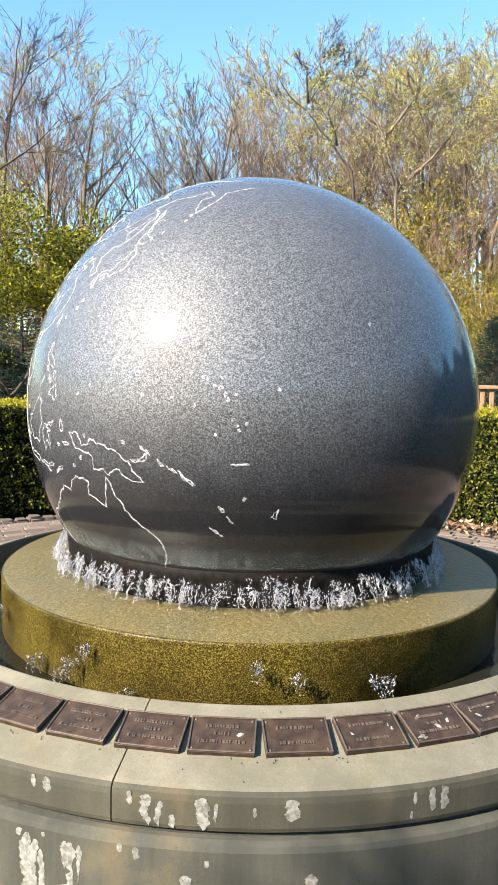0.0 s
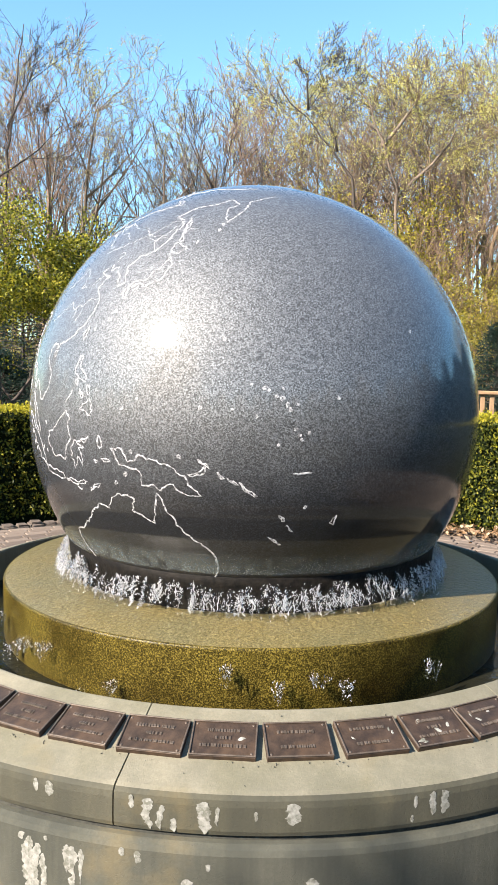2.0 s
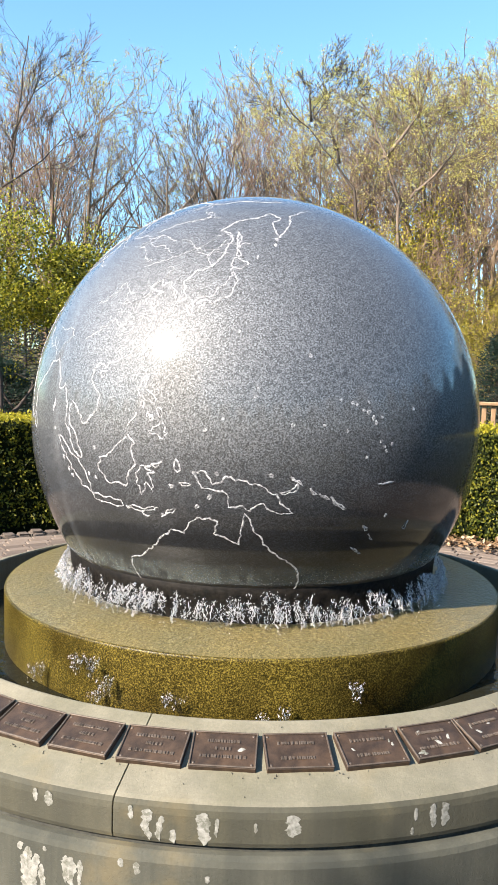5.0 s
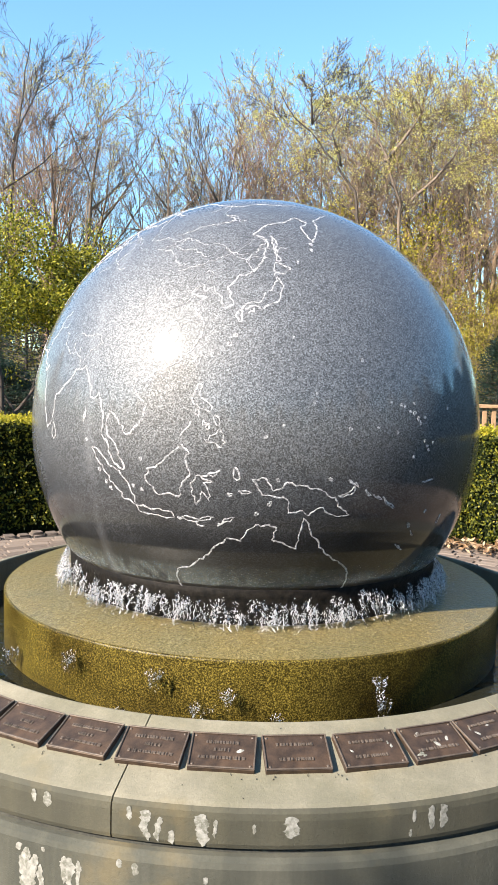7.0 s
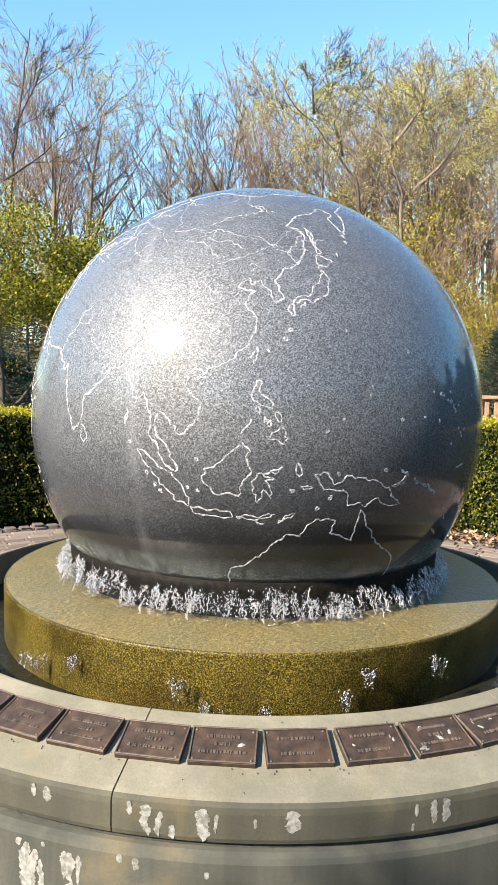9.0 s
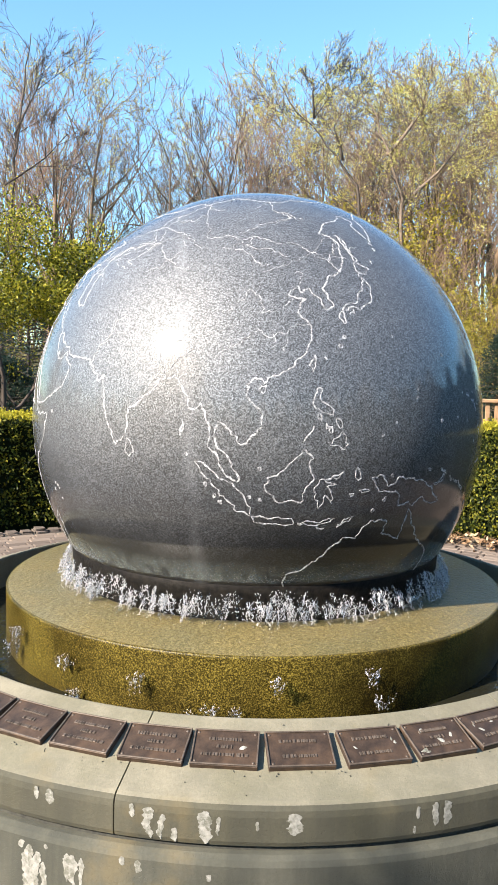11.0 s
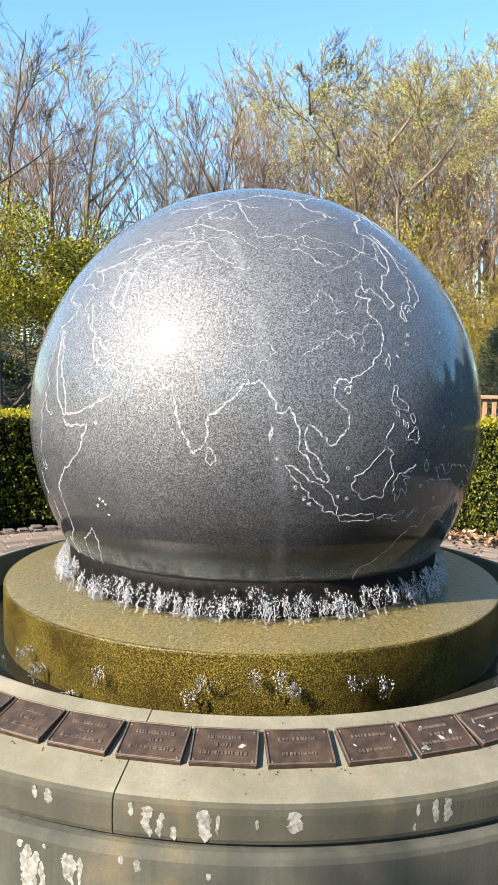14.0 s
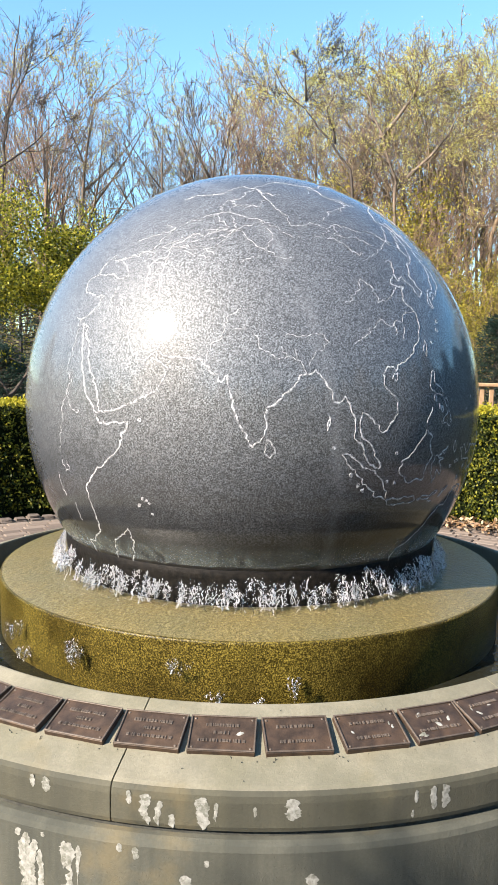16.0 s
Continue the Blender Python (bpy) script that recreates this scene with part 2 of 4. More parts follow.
def add(name, me, parent=None, label="", m=None):
    ob = new(name, me)
    if parent:
        ob.parent = parent
    if m is not None:
        ob.matrix_basis = m
    if label:
        ob["label"] = label
    return ob


def part(name, bm, material, parent, label="", smooth=False):
    """Links a bmesh as one mesh object under a thing or a part."""
    me = bpy.data.meshes.new(name)
    bm.to_mesh(me)
    bm.free()
    me.materials.append(material)
    if smooth:
        me.polygons.foreach_set("use_smooth", [True] * len(me.polygons))
    return add(name, me, parent, label)


def empty(name, m=None):
    ob = new(name)
    if m is not None:
        ob.matrix_basis = m
    return ob


def lathe(profile, a0=0.0, a1=360.0, steps=160, closed=False):
    """Turns (r, z) points about the z axis; angles from -y, towards +x. closed: the profile is a loop."""
    full = abs(a1 - a0 - 360) < 1e-6
    count = steps if full else steps + 1
    verts, faces, k = [], [], len(profile)
    for i in range(count):
        a = radians(a0 + (a1 - a0) * i / steps)
        verts += [(r * math.sin(a), -r * math.cos(a), z) for r, z in profile]
    for i in range(steps):
        p, q = i * k, ((i + 1) % count) * k
        for j in range(k if closed else k - 1):
            faces.append((p + j, q + j, q + (j + 1) % k, p + (j + 1) % k))
    if closed and not full:
        faces.append(tuple(range(k)))
        faces.append(tuple(reversed(range((count - 1) * k, count * k))))
    return verts, faces


def box_bm(sx, sy, sz, bevel=0.0, segments=1, at=(0, 0, 0)):
    bm = bmesh.new()
    bmesh.ops.create_cube(bm, size=1, matrix=Matrix.Translation(at) @ Matrix.Diagonal((sx, sy, sz, 1)))
    if bevel:
        bmesh.ops.bevel(bm, geom=bm.edges[:], offset=bevel, segments=segments, affect="EDGES")
    return bm


class Soup:
    """Collects vertices and faces of one mesh."""

    def __init__(self):
        self.v, self.f = [], []

    def tube(self, points, radii, sides=5):
        base, last = len(self.v), len(points) - 1
        side = None
        for i, p in enumerate(points):
            d = (points[min(i + 1, last)] - points[max(i - 1, 0)]).normalized()
            if side is None:
                side = d.orthogonal().normalized()
            side = (side - d * side.dot(d)).normalized()
            up = d.cross(side)
            for s in range(sides):
                a = 2 * math.pi * s / sides
                self.v.append(p + (side * math.cos(a) + up * math.sin(a)) * radii[i])
        for i in range(last):
            for s in range(sides):
                a, b = base + i * sides, base + (i + 1) * sides
                self.f.append((a + s, a + (s + 1) % sides, b + (s + 1) % sides, b + s))
        self.f.append(tuple(reversed(range(base, base + sides))))
        self.f.append(tuple(range(base + last * sides, base + (last + 1) * sides)))

    def leaf(self, p, along, normal, length, width):
        """A folded leaf of two triangles each side of its midrib."""
        side = along.cross(normal)
        if side.length < 1e-6:
            side = along.orthogonal()
        side.normalize()
        n = side.cross(along).normalized()
        b = len(self.v)
        mid = p + along * (length * 0.5)
        self.v += [p, mid + side * width * 0.5 + n * width * 0.12, p + along * length, mid - side * width * 0.5 + n * width * 0.12]
        self.f.append((b, b + 1, b + 2))
        self.f.append((b, b + 2, b + 3))

    def mesh(self, name, material, smooth=False):
        return mesh_of(name, self.v, self.f, material, smooth)


def rand_dir(rng):
    while True:
        v = Vector((rng.uniform(-1, 1), rng.uniform(-1, 1), rng.uniform(-1, 1)))
        if 0.05 < v.length < 1:
            return v.normalized()


# ---------------------------------------------------------------- ground and paving
def ground_height(x, y):
    """Flat round the fountain, a low bank under the wood behind."""
    k = min(1.0, max(0.0, (y - 12) / 22))
    return 2.2 * k * k * (3 - 2 * k)


def build_ground():
    xs = [-3000, -800, -200, -80] + list(range(-40, 41, 4)) + [80, 200, 800, 3000]
    ys = [-3000, -800, -200, -60] + list(range(-20, 61, 3)) + [100, 300, 900, 3000]
    verts = [(x, y, ground_height(x, y) - 0.06) for y in ys for x in xs]
    w = len(xs)
    faces = [(j * w + i, j * w + i + 1, (j + 1) * w + i + 1, (j + 1) * w + i) for j in range(len(ys) - 1) for i in range(w - 1)]
    tagged(new("ground", mesh_of("ground", verts, faces, GROUND, True)), "leaf-strewn spring lawn and woodland earth", "ground", kind="structure")


build_ground()
v, f = lathe([(1.3, -0.045), (1.3, -0.02), (4.36, -0.02), (4.36, -0.045)], steps=96, closed=True)
pavement = tagged(new("pavement", mesh_of("pavement", v, f, GRIT)), "round terrace of tan clay pavers round the fountain", "pavement", kind="structure")


# ---------------------------------------------------------------- fountain
AXIS_TILT = Matrix(((0.99875, 0.00533, 0.04966), (0.0, 0.99428, -0.10677), (-0.04995, 0.10664, 0.99304)))
EARTH = Matrix(((-0.10291, -0.98914, -0.10492), (0.98944, -0.11262, 0.09126), (-0.10208, -0.09442, 0.99029)))
BALL_Z, SPIN = 1.35, 6.077

STONES, JOINT = 8, -11.9


def build_basin():
    basin = empty("fountain_basin")
    tagged(basin, "round cast-stone fountain basin with lime-streaked wall", "fountain basin")
    wall = [(1.44, 0.0), (1.44, 0.333), (1.70, 0.333), (1.722, 0.331), (1.738, 0.323), (1.744, 0.308), (1.744, 0.0)]
    v, f = lathe(wall, steps=200, closed=True)
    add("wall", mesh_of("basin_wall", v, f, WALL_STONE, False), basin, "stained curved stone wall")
    gap = 0.075
    cap = [(1.398, 0.348), (1.398, 0.548), (1.402, 0.555), (1.41, 0.557), (1.45, 0.5435), (1.60, 0.4945), (1.695, 0.464),
           (1.708, 0.458), (1.717, 0.447), (1.720, 0.43), (1.720, 0.363), (1.716, 0.350), (1.70, 0.345), (1.41, 0.344)]
    for i in range(STONES):
        a = JOINT + i * 360 / STONES
        v, f = lathe(cap, a + gap, a + 360 / STONES - gap, 40, True)
        me = mesh_of("cap_stone", v, f, STONE)
        # the cap's vertical face gets a darker colour than its sloping top
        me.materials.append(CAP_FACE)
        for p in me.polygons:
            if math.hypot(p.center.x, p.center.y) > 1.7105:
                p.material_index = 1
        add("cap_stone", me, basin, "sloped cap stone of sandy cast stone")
    v, f = lathe([(1.405, 0.32), (1.405, 0.545), (1.705, 0.449), (1.705, 0.32)], steps=120, closed=True)
    add("mortar", mesh_of("mortar", v, f, GRIT), basin, "dark mortar in the joints")
    v, f = lathe([(0.2, 0.05), (0.2, 0.0), (1.45, 0.0), (1.45, 0.05)], steps=80, closed=True)
    add("basin_floor", mesh_of("basin_floor", v, f, GRIT), basin)
    return basin


def build_pool():
    v, f = lathe([(1.0, 0.36), (1.0, 0.40), (1.2, 0.40), (1.397, 0.40), (1.397, 0.36)], steps=120, closed=True)
    tagged(new("pool_water", mesh_of("pool_water", v, f, POOL)), "dark shallow water in the fountain basin", "water", kind="structure")


def build_pedestal():
    ped = empty("fountain_pedestal")
    tagged(ped, "round stone pedestal, wet and golden with algae", "pedestal")
    side = [(0.5, 0.05), (1.114, 0.05), (1.116, 0.60), (1.116, 0.624), (1.1155, 0.6295), (1.113, 0.634), (1.109, 0.6358), (1.09, 0.636), (0.6, 0.632)]
    v, f = lathe(side, steps=200)
    add("drum", mesh_of("pedestal_drum", v, f, ALGAE, True), ped, "algae-covered wet drum")
    top = [(1.109, 0.6352), (1.09, 0.640), (0.96, 0.653), (0.86, 0.661), (0.80, 0.664), (0.70, 0.60), (0.66, 0.55), (0.55, 0.50), (0.3, 0.42)]
    v, f = lathe(list(reversed(top)), steps=200)
    add("top_slab", mesh_of("pedestal_top", v, f, WET, True), ped, "wet stone top under a film of water")
    # near-black ring that fills the gap between ball and slab
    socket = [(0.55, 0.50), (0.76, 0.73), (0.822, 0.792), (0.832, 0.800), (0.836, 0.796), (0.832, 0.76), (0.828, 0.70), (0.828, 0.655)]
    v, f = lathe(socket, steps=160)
    add("socket_ring", mesh_of("socket_ring", v, f, SOCKET, True), ped, "near-black stone socket under the ball")
    return ped


build_basin()
build_pool()
build_pedestal()

ball = tagged(new("granite_ball"), "polished dark granite globe, wet, with engraved coastlines", "fountain ball")


def build_ball():
    bm = bmesh.new()
    bmesh.ops.create_uvsphere(bm, u_segments=192, v_segments=96, radius=1.0)
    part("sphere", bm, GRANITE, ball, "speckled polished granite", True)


build_ball()

# engraved map: latitude, longitude
def on_globe(lat, lon, r=1.0):
    a, b = radians(lat), radians(lon)
    return Vector((math.cos(a) * math.cos(b), math.cos(a) * math.sin(b), math.sin(a))) * r


def engrave(points, name="coastline", label="pale engraved coastline", half=0.0040, closed=False, jag=0.30, seed=0):
    """A chiselled line through the given places, with small bays and capes between them."""
    rng = random.Random(seed + len(points) * 7)
    pts = [on_globe(*p) for p in points]
    if closed:
        pts.append(pts[0].copy())
    line = []
    for p, q in zip(pts, pts[1:]):
        n = max(2, int((q - p).length / 0.009))
        side = p.cross(q).normalized()
        wander = 0.0
        for i in range(n):
            k = i / n
            if i:
                wander = 0.6 * wander + rng.gauss(0, radians(jag)) * 0.75
            line.append((p.lerp(q, k) + side * wander * math.sin(math.pi * k) ** 0.5).normalized())
    line.append(pts[-1])
    verts, faces = [], []
    for i, p in enumerate(line):
        d = (line[min(i + 1, len(line) - 1)] - line[max(i - 1, 0)]).normalized()
        s = p.cross(d).normalized() * half * rng.uniform(0.5, 1.45)
        verts += [(p + s) * 1.0004, p * 1.0014, (p - s) * 1.0004]
        if i:
            b = 3 * i
            faces += [(b - 3, b, b + 1, b - 2), (b - 2, b + 1, b + 2, b - 1)]
    add(name, mesh_of(name, verts, faces, LINE), ball, label)


def islet(lat, lon, size=0.5, seed=0):
    rng = random.Random(seed)
    pts = []
    for i in range(7):
        a = 2 * math.pi * i / 7
        r = 0.75 * size * rng.uniform(0.15, 1.45)
        pts.append((lat + r * math.sin(a), lon + r * math.cos(a)))
    engrave(pts, "island", "small engraved island", 0.0026, True, 0.1, seed)


ARABIAN_SEA = ((30, 32.5), (29.5, 34.9), (28, 34.6), (25, 37.2), (21.5, 39), (17, 42.4), (12.8, 43.5), (12.8, 45), (14, 48.7), (15.6, 52.2), (17, 55),
               (19, 57.7), (21, 58.8), (22.5, 59.8), (23.8, 58), (24.5, 56.6), (26.2, 56.3), (25, 54.8), (24.1, 52), (25.8, 51.5), (24.8, 50.7),
               (27.5, 49), (29.4, 48), (30, 48.6), (30, 50.2), (28.5, 51), (27, 54.5), (27.1, 56.5), (25.6, 57.6), (25.3, 61.5), (25.2, 66.3),
               (24, 67.4), (23.8, 68.5), (22.5, 69), (22.3, 70.4), (21, 70.5), (20.8, 71.2), (22.2, 72.5), (20, 72.7), (16, 73.5), (12.8, 74.8),
               (10, 76.2), (8.1, 77.5))
BENGAL_AND_SIAM = ((8.1, 77.5), (9.2, 78.9), (10.3, 79.8), (13, 80.3), (15.7, 80.2), (16.5, 82.2), (18.5, 84.3), (20.3, 86.6), (21.7, 87.5), (21.8, 89.5),
                   (22.6, 91), (21, 92.2), (18.5, 94), (16, 94.3), (15.8, 95.5), (17, 96.8), (15, 97.8), (12, 98.6), (8.5, 98.2), (6.2, 100.2),
                   (3, 101.3), (1.3, 103.6), (2.5, 104), (6, 102.3), (9, 99.9), (11.5, 99.6), (13.4, 100.4), (12.6, 101.8), (10.6, 103.6), (8.7, 104.8),
                   (10.4, 107), (12, 109.2), (15.5, 108.8), (18, 106.4), (20.3, 106.5), (21.6, 108.2), (21.3, 109.7), (20.4, 110.1), (21.5, 111),
                   (22.3, 114), (23.3, 116.8), (25.5, 119.5), (28.2, 121.5), (30.5, 122), (31.7, 121.8))
CHINA_AND_OKHOTSK = ((31.7, 121.8), (34.5, 119.6), (36, 120.5), (37.3, 122.5), (37.6, 120.5), (38.8, 118), (40.6, 121.3), (39, 121.4), (39.8, 124), (38, 125),
                     (35.5, 126.4), (34.4, 126.8), (35.2, 129.1), (38, 128.5), (39.6, 127.6), (42.5, 130.8), (43.3, 135), (47, 138.6), (51.5, 140.8),
                     (54, 139.7), (55, 136), (59, 143), (59.5, 150), (61.8, 158), (59, 161), (57, 156.5), (51, 156.8), (53.5, 160), (56, 163), (60, 166),
                     (62.5, 179))
AFRICA = ((30, 32.5), (27.5, 33.8), (24, 35.5), (20, 37.2), (18, 38.2), (15.5, 39.5), (13.5, 42), (12.5, 43.3), (11.6, 43), (10.6, 44), (11.2, 48), (11.9, 51.2),
          (10.4, 51), (8, 50), (5, 48.3), (2, 45.4), (0, 42.7), (-2, 41), (-4.5, 39.3), (-7, 39.5), (-10.5, 40.5), (-15, 40.7), (-17.5, 38), (-19.8, 34.9),
          (-24, 35.4), (-26, 32.8), (-30, 30.9), (-33.5, 27))
MIDDLE_SEA = ((30.8, 29), (31.3, 32.5), (34, 35.6), (36.6, 36), (36, 33), (36.7, 30.6), (37, 27.4), (40, 26.2), (41, 29), (41.7, 33), (41, 38), (41.5, 41.5),
              (44.5, 38), (46, 36.5), (45.2, 33), (46.6, 31), (43.5, 28.5), (41.2, 29))
ARCTIC = ((66, 40), (68, 45), (68.5, 54), (69, 60), (73, 70), (72, 80), (76, 100), (73.5, 115), (71, 130), (72, 145), (70, 160), (69.5, 172))
AUSTRALIA = ((-34, 115), (-31.5, 115.7), (-26, 113.2), (-22, 114), (-20.3, 118.5), (-18, 122), (-16.5, 123), (-14, 126.5), (-14.8, 129.3), (-12.4, 130.8),
             (-11.3, 132.7), (-12.2, 136.8), (-15, 135.7), (-17.7, 140.8), (-14, 141.6), (-10.7, 142.5), (-14.3, 144), (-16.8, 145.8), (-19.3, 147),
             (-22, 150), (-25, 153), (-28.5, 153.6), (-34, 151.2))
AUSTRALIA = tuple((lat + 1.0, lon - 1.4) for lat, lon in AUSTRALIA)
for i, coast in enumerate((ARABIAN_SEA, BENGAL_AND_SIAM, CHINA_AND_OKHOTSK, AFRICA, AUSTRALIA)):
    engrave(coast, half=0.0029, jag=0.24, seed=i)
for i, coast in enumerate((MIDDLE_SEA, ARCTIC)):
    engrave(coast, half=0.0016, seed=10 + i)

ISLANDS = (
    ((9.7, 80.2), (8.5, 81.3), (7, 81.9), (6, 80.8), (6.9, 79.8), (8.5, 79.8)),
    ((5.6, 95.4), (4.5, 98), (2.2, 100), (0, 103.4), (-2.3, 105), (-4, 106), (-5.9, 105.8), (-4.8, 103), (-2, 101), (0.5, 99), (3, 97)),
    ((-6, 106), (-6.3, 108.3), (-6.5, 110.8), (-7, 112.7), (-8.3, 114.5), (-8.3, 112), (-7.8, 109.5), (-7.3, 106.5)),
    ((-8.2, 115.2), (-8.2, 118), (-8.3, 120.5), (-8.2, 123), (-8.9, 121), (-9, 117.5)),
    ((-10.3, 123.5), (-8.5, 127), (-8.7, 125), (-9.6, 123.6)),
    ((2, 109.6), (3, 112.5), (5, 115), (7, 117), (5, 119), (4, 118), (1, 118.9), (-1, 117), (-3.8, 116), (-3.2, 113.5), (-3, 111), (-1.5, 110), (0.5, 109)),
    ((1.5, 125), (0.5, 121), (0.5, 120), (-2.8, 118.8), (-5.5, 119.5), (-4.5, 120.5), (-2.8, 121), (-4.8, 122.3), (-3.8, 122.6), (-1, 121.5), (-0.8, 123.3), (0.4, 121), (0.4, 124)),
    ((18.5, 121), (18.3, 122.2), (16, 121.6), (14, 124), (13, 123.8), (13.8, 121.5), (14.8, 120.2), (16.3, 120)),
    ((9.6, 125.5), (7, 126.4), (6, 125.5), (7, 124), (7.8, 122.2), (8.5, 124)),
    ((12.4, 124.5), (11, 125.5), (10.2, 124.9), (11.3, 124.4)), ((11.6, 122.2), (10.8, 123), (10.5, 122)), ((10.8, 123.4), (9.4, 123.1), (10, 122.5)),
    ((11.3, 119.5), (10, 118.8), (8.5, 117.3), (9.6, 118.2)), ((13.4, 120.5), (12.3, 121.3), (13.2, 121.3)),
    ((25.2, 121.6), (23.5, 121.4), (22, 120.8), (23.3, 120.1)), ((20, 110.6), (18.4, 109.8), (19, 108.7), (19.9, 109.5)),
    ((33.8, 131), (31.3, 131), (31.2, 130.2), (33, 129.7)), ((34.2, 134), (33, 134), (33, 132.6)),
    ((34, 131), (35.5, 133.5), (35.6, 136), (37.3, 137), (38, 139), (40, 140), (41.4, 141), (39.5, 142), (37, 141), (35.2, 140.2), (34.6, 138), (33.6, 135.8), (34.6, 134.5), (34, 131.8)),
    ((45.4, 141.8), (43.3, 145.5), (42, 143.3), (42.5, 141), (41.5, 140.2), (43.3, 140.5)), ((54.3, 142.6), (49, 143.3), (46, 143.5), (46, 142), (50, 142.2)),
    ((-0.8, 131.2), (-0.4, 133), (-0.9, 134.1), (-3.3, 135.2), (-1.7, 138), (-2.7, 141), (-4, 144.8), (-6, 147.8), (-8, 148.3), (-10.3, 150.8), (-10.2, 148),
     (-7.8, 144.5), (-8.5, 143.2), (-9.2, 142.3), (-8.3, 139.5), (-8.2, 138), (-5.5, 138), (-4.3, 134.8), (-4, 133), (-2.3, 132.2)),
    ((-4.2, 152.2), (-5.5, 152), (-6.2, 149.5), (-5.6, 148.4), (-5.5, 150.5)), ((-2.7, 150.8), (-4.7, 153), (-3.6, 152.4)),
    ((-5.3, 154.6), (-6.8, 155.9), (-6.2, 154.9)), ((-6.7, 156.5), (-8.2, 158.6), (-7.4, 156.9)), ((-7.6, 158.8), (-9.2, 160), (-9.8, 161.3), (-10.8, 162.2), (-9.6, 159.8)),
    ((2, 128), (0.9, 128.7), (-0.7, 128.2), (0.7, 127.6)), ((-2.9, 128.3), (-3.3, 130.8), (-3.5, 129)), ((-3.2, 126.1), (-3.4, 127.1), (-3.8, 126.5)),
    ((-12, 49.3), (-15.5, 50.4), (-20, 48.7), (-25, 47), (-25.3, 44.3), (-21, 43.5), (-16.5, 44.5)), ((13.6, 93), (11.5, 92.9), (10.6, 92.5), (12, 92.6)),
    ((-9.4, 119), (-10.2, 120.7), (-9.9, 119.6)), ((46.5, 49), (44.5, 47), (42, 48), (40, 49.5), (38, 49), (36.8, 51.5), (37, 54), (40, 53), (42.5, 52.5), (45, 51.5), (46.8, 52.5)),
    ((-15.2, 166.6), (-16.6, 167.6), (-16, 167)), ((-17.6, 168), (-19.2, 169.3), (-18.6, 168.6)), ((-20.2, 164), (-22.3, 166.9), (-21.5, 165.3)), ((-16.4, 179), (-18, 177.4), (-18.6, 178.5), (-17.4, 178.6)),
)
for i, outline in enumerate(ISLANDS):
    engrave(outline, "island", "pale engraved island outline", 0.0026, True, 0.28, 30 + i)

RIVERS = (
    ((23.9, 67.5), (27.5, 68.5), (31, 71.5), (34, 72.3), (35.5, 75)), ((29.5, 70.5), (31.3, 74), (32, 77)),
    ((22, 89), (24.5, 88), (25.4, 84), (27, 80), (30, 78)), ((23.5, 89.7), (26.2, 91.5), (27.8, 95.3), (29.3, 94), (29.3, 90), (29.5, 85)),
    ((25.5, 85), (27.5, 84)), ((25, 87), (27, 87)),
    ((31.7, 121.8), (32, 118.5), (30, 116), (30.5, 114), (29.5, 112), (31, 110.5), (29.7, 106.5), (28.5, 104.5), (27, 101)),
    ((37.6, 119), (35, 114), (34.8, 110.5), (39, 110.5), (40.7, 108.5), (38, 106), (36, 103.7), (35.5, 101)), ((30.2, 113), (27.5, 112.6)), ((29, 116), (26.5, 115)),
    ((30, 48.5), (32, 46), (35, 43.5), (37, 41.5)), ((31, 46.5), (33.5, 43), (36, 39), (38.5, 39)),
    ((30.5, 31), (26, 32), (22, 31.5), (19, 31.5), (17.5, 34), (15.6, 32.5), (10, 32), (4, 31.6), (1.5, 31)), ((15.6, 32.5), (12, 35), (11.5, 37.2), (12.2, 37.3)),
    ((-3.5, 29.3), (-6, 29.6), (-8.8, 31)), ((-9.7, 34), (-12, 34.4), (-14, 34.9)), ((0.3, 32), (-1, 31.8), (-2.5, 32.8), (-1, 34.2), (0.3, 33.5)),
    ((53, 141), (50, 137), (48.4, 135), (49.5, 128.5), (53, 122)), ((43.5, 135), (46, 133), (48.4, 135)), ((41, 121.5), (43.5, 123.5), (43.6, 121)),
    ((72, 126), (66, 124), (62, 130), (60, 115)), ((66.5, 70), (61, 69), (58, 82), (52, 85)), ((72, 82), (66, 87), (56, 93)), ((55.5, 110), (53, 108), (51.5, 104)),
    ((46, 48), (48.5, 45), (51.5, 46), (55.5, 49), (56.5, 44)), ((54, 60), (50, 52), (47, 52)), ((56, 70), (60, 64), (66, 66)), ((50, 80), (55, 73), (60, 70)),
)
engrave(((-6.5, 169.5), (-6.6, 173.4)), "worn_bar", "row of worn engraved marks", 0.0035, False, 0.1, 70)
for i, river in enumerate(RIVERS):
    engrave(river, "river", "fine engraved river line", 0.0014, False, 0.45, 80 + i)
    if min(lat for lat, lon in river) > 45:
        # side streams of the great northern rivers
        rng = random.Random(600 + i)
        for k in range(4):
            lat, lon = rng.choice(river)
            side = rng.choice((-1, 1))
            stream = [(lat, lon)]
            for _ in range(3):
                lat, lon = lat - rng.uniform(-0.5, 2.6), lon + side * rng.uniform(2, 6)
                stream.append((lat, lon))
            engrave(stream, "river", "fine engraved side stream", 0.0013, False, 0.5, 700 + 9 * i + k)

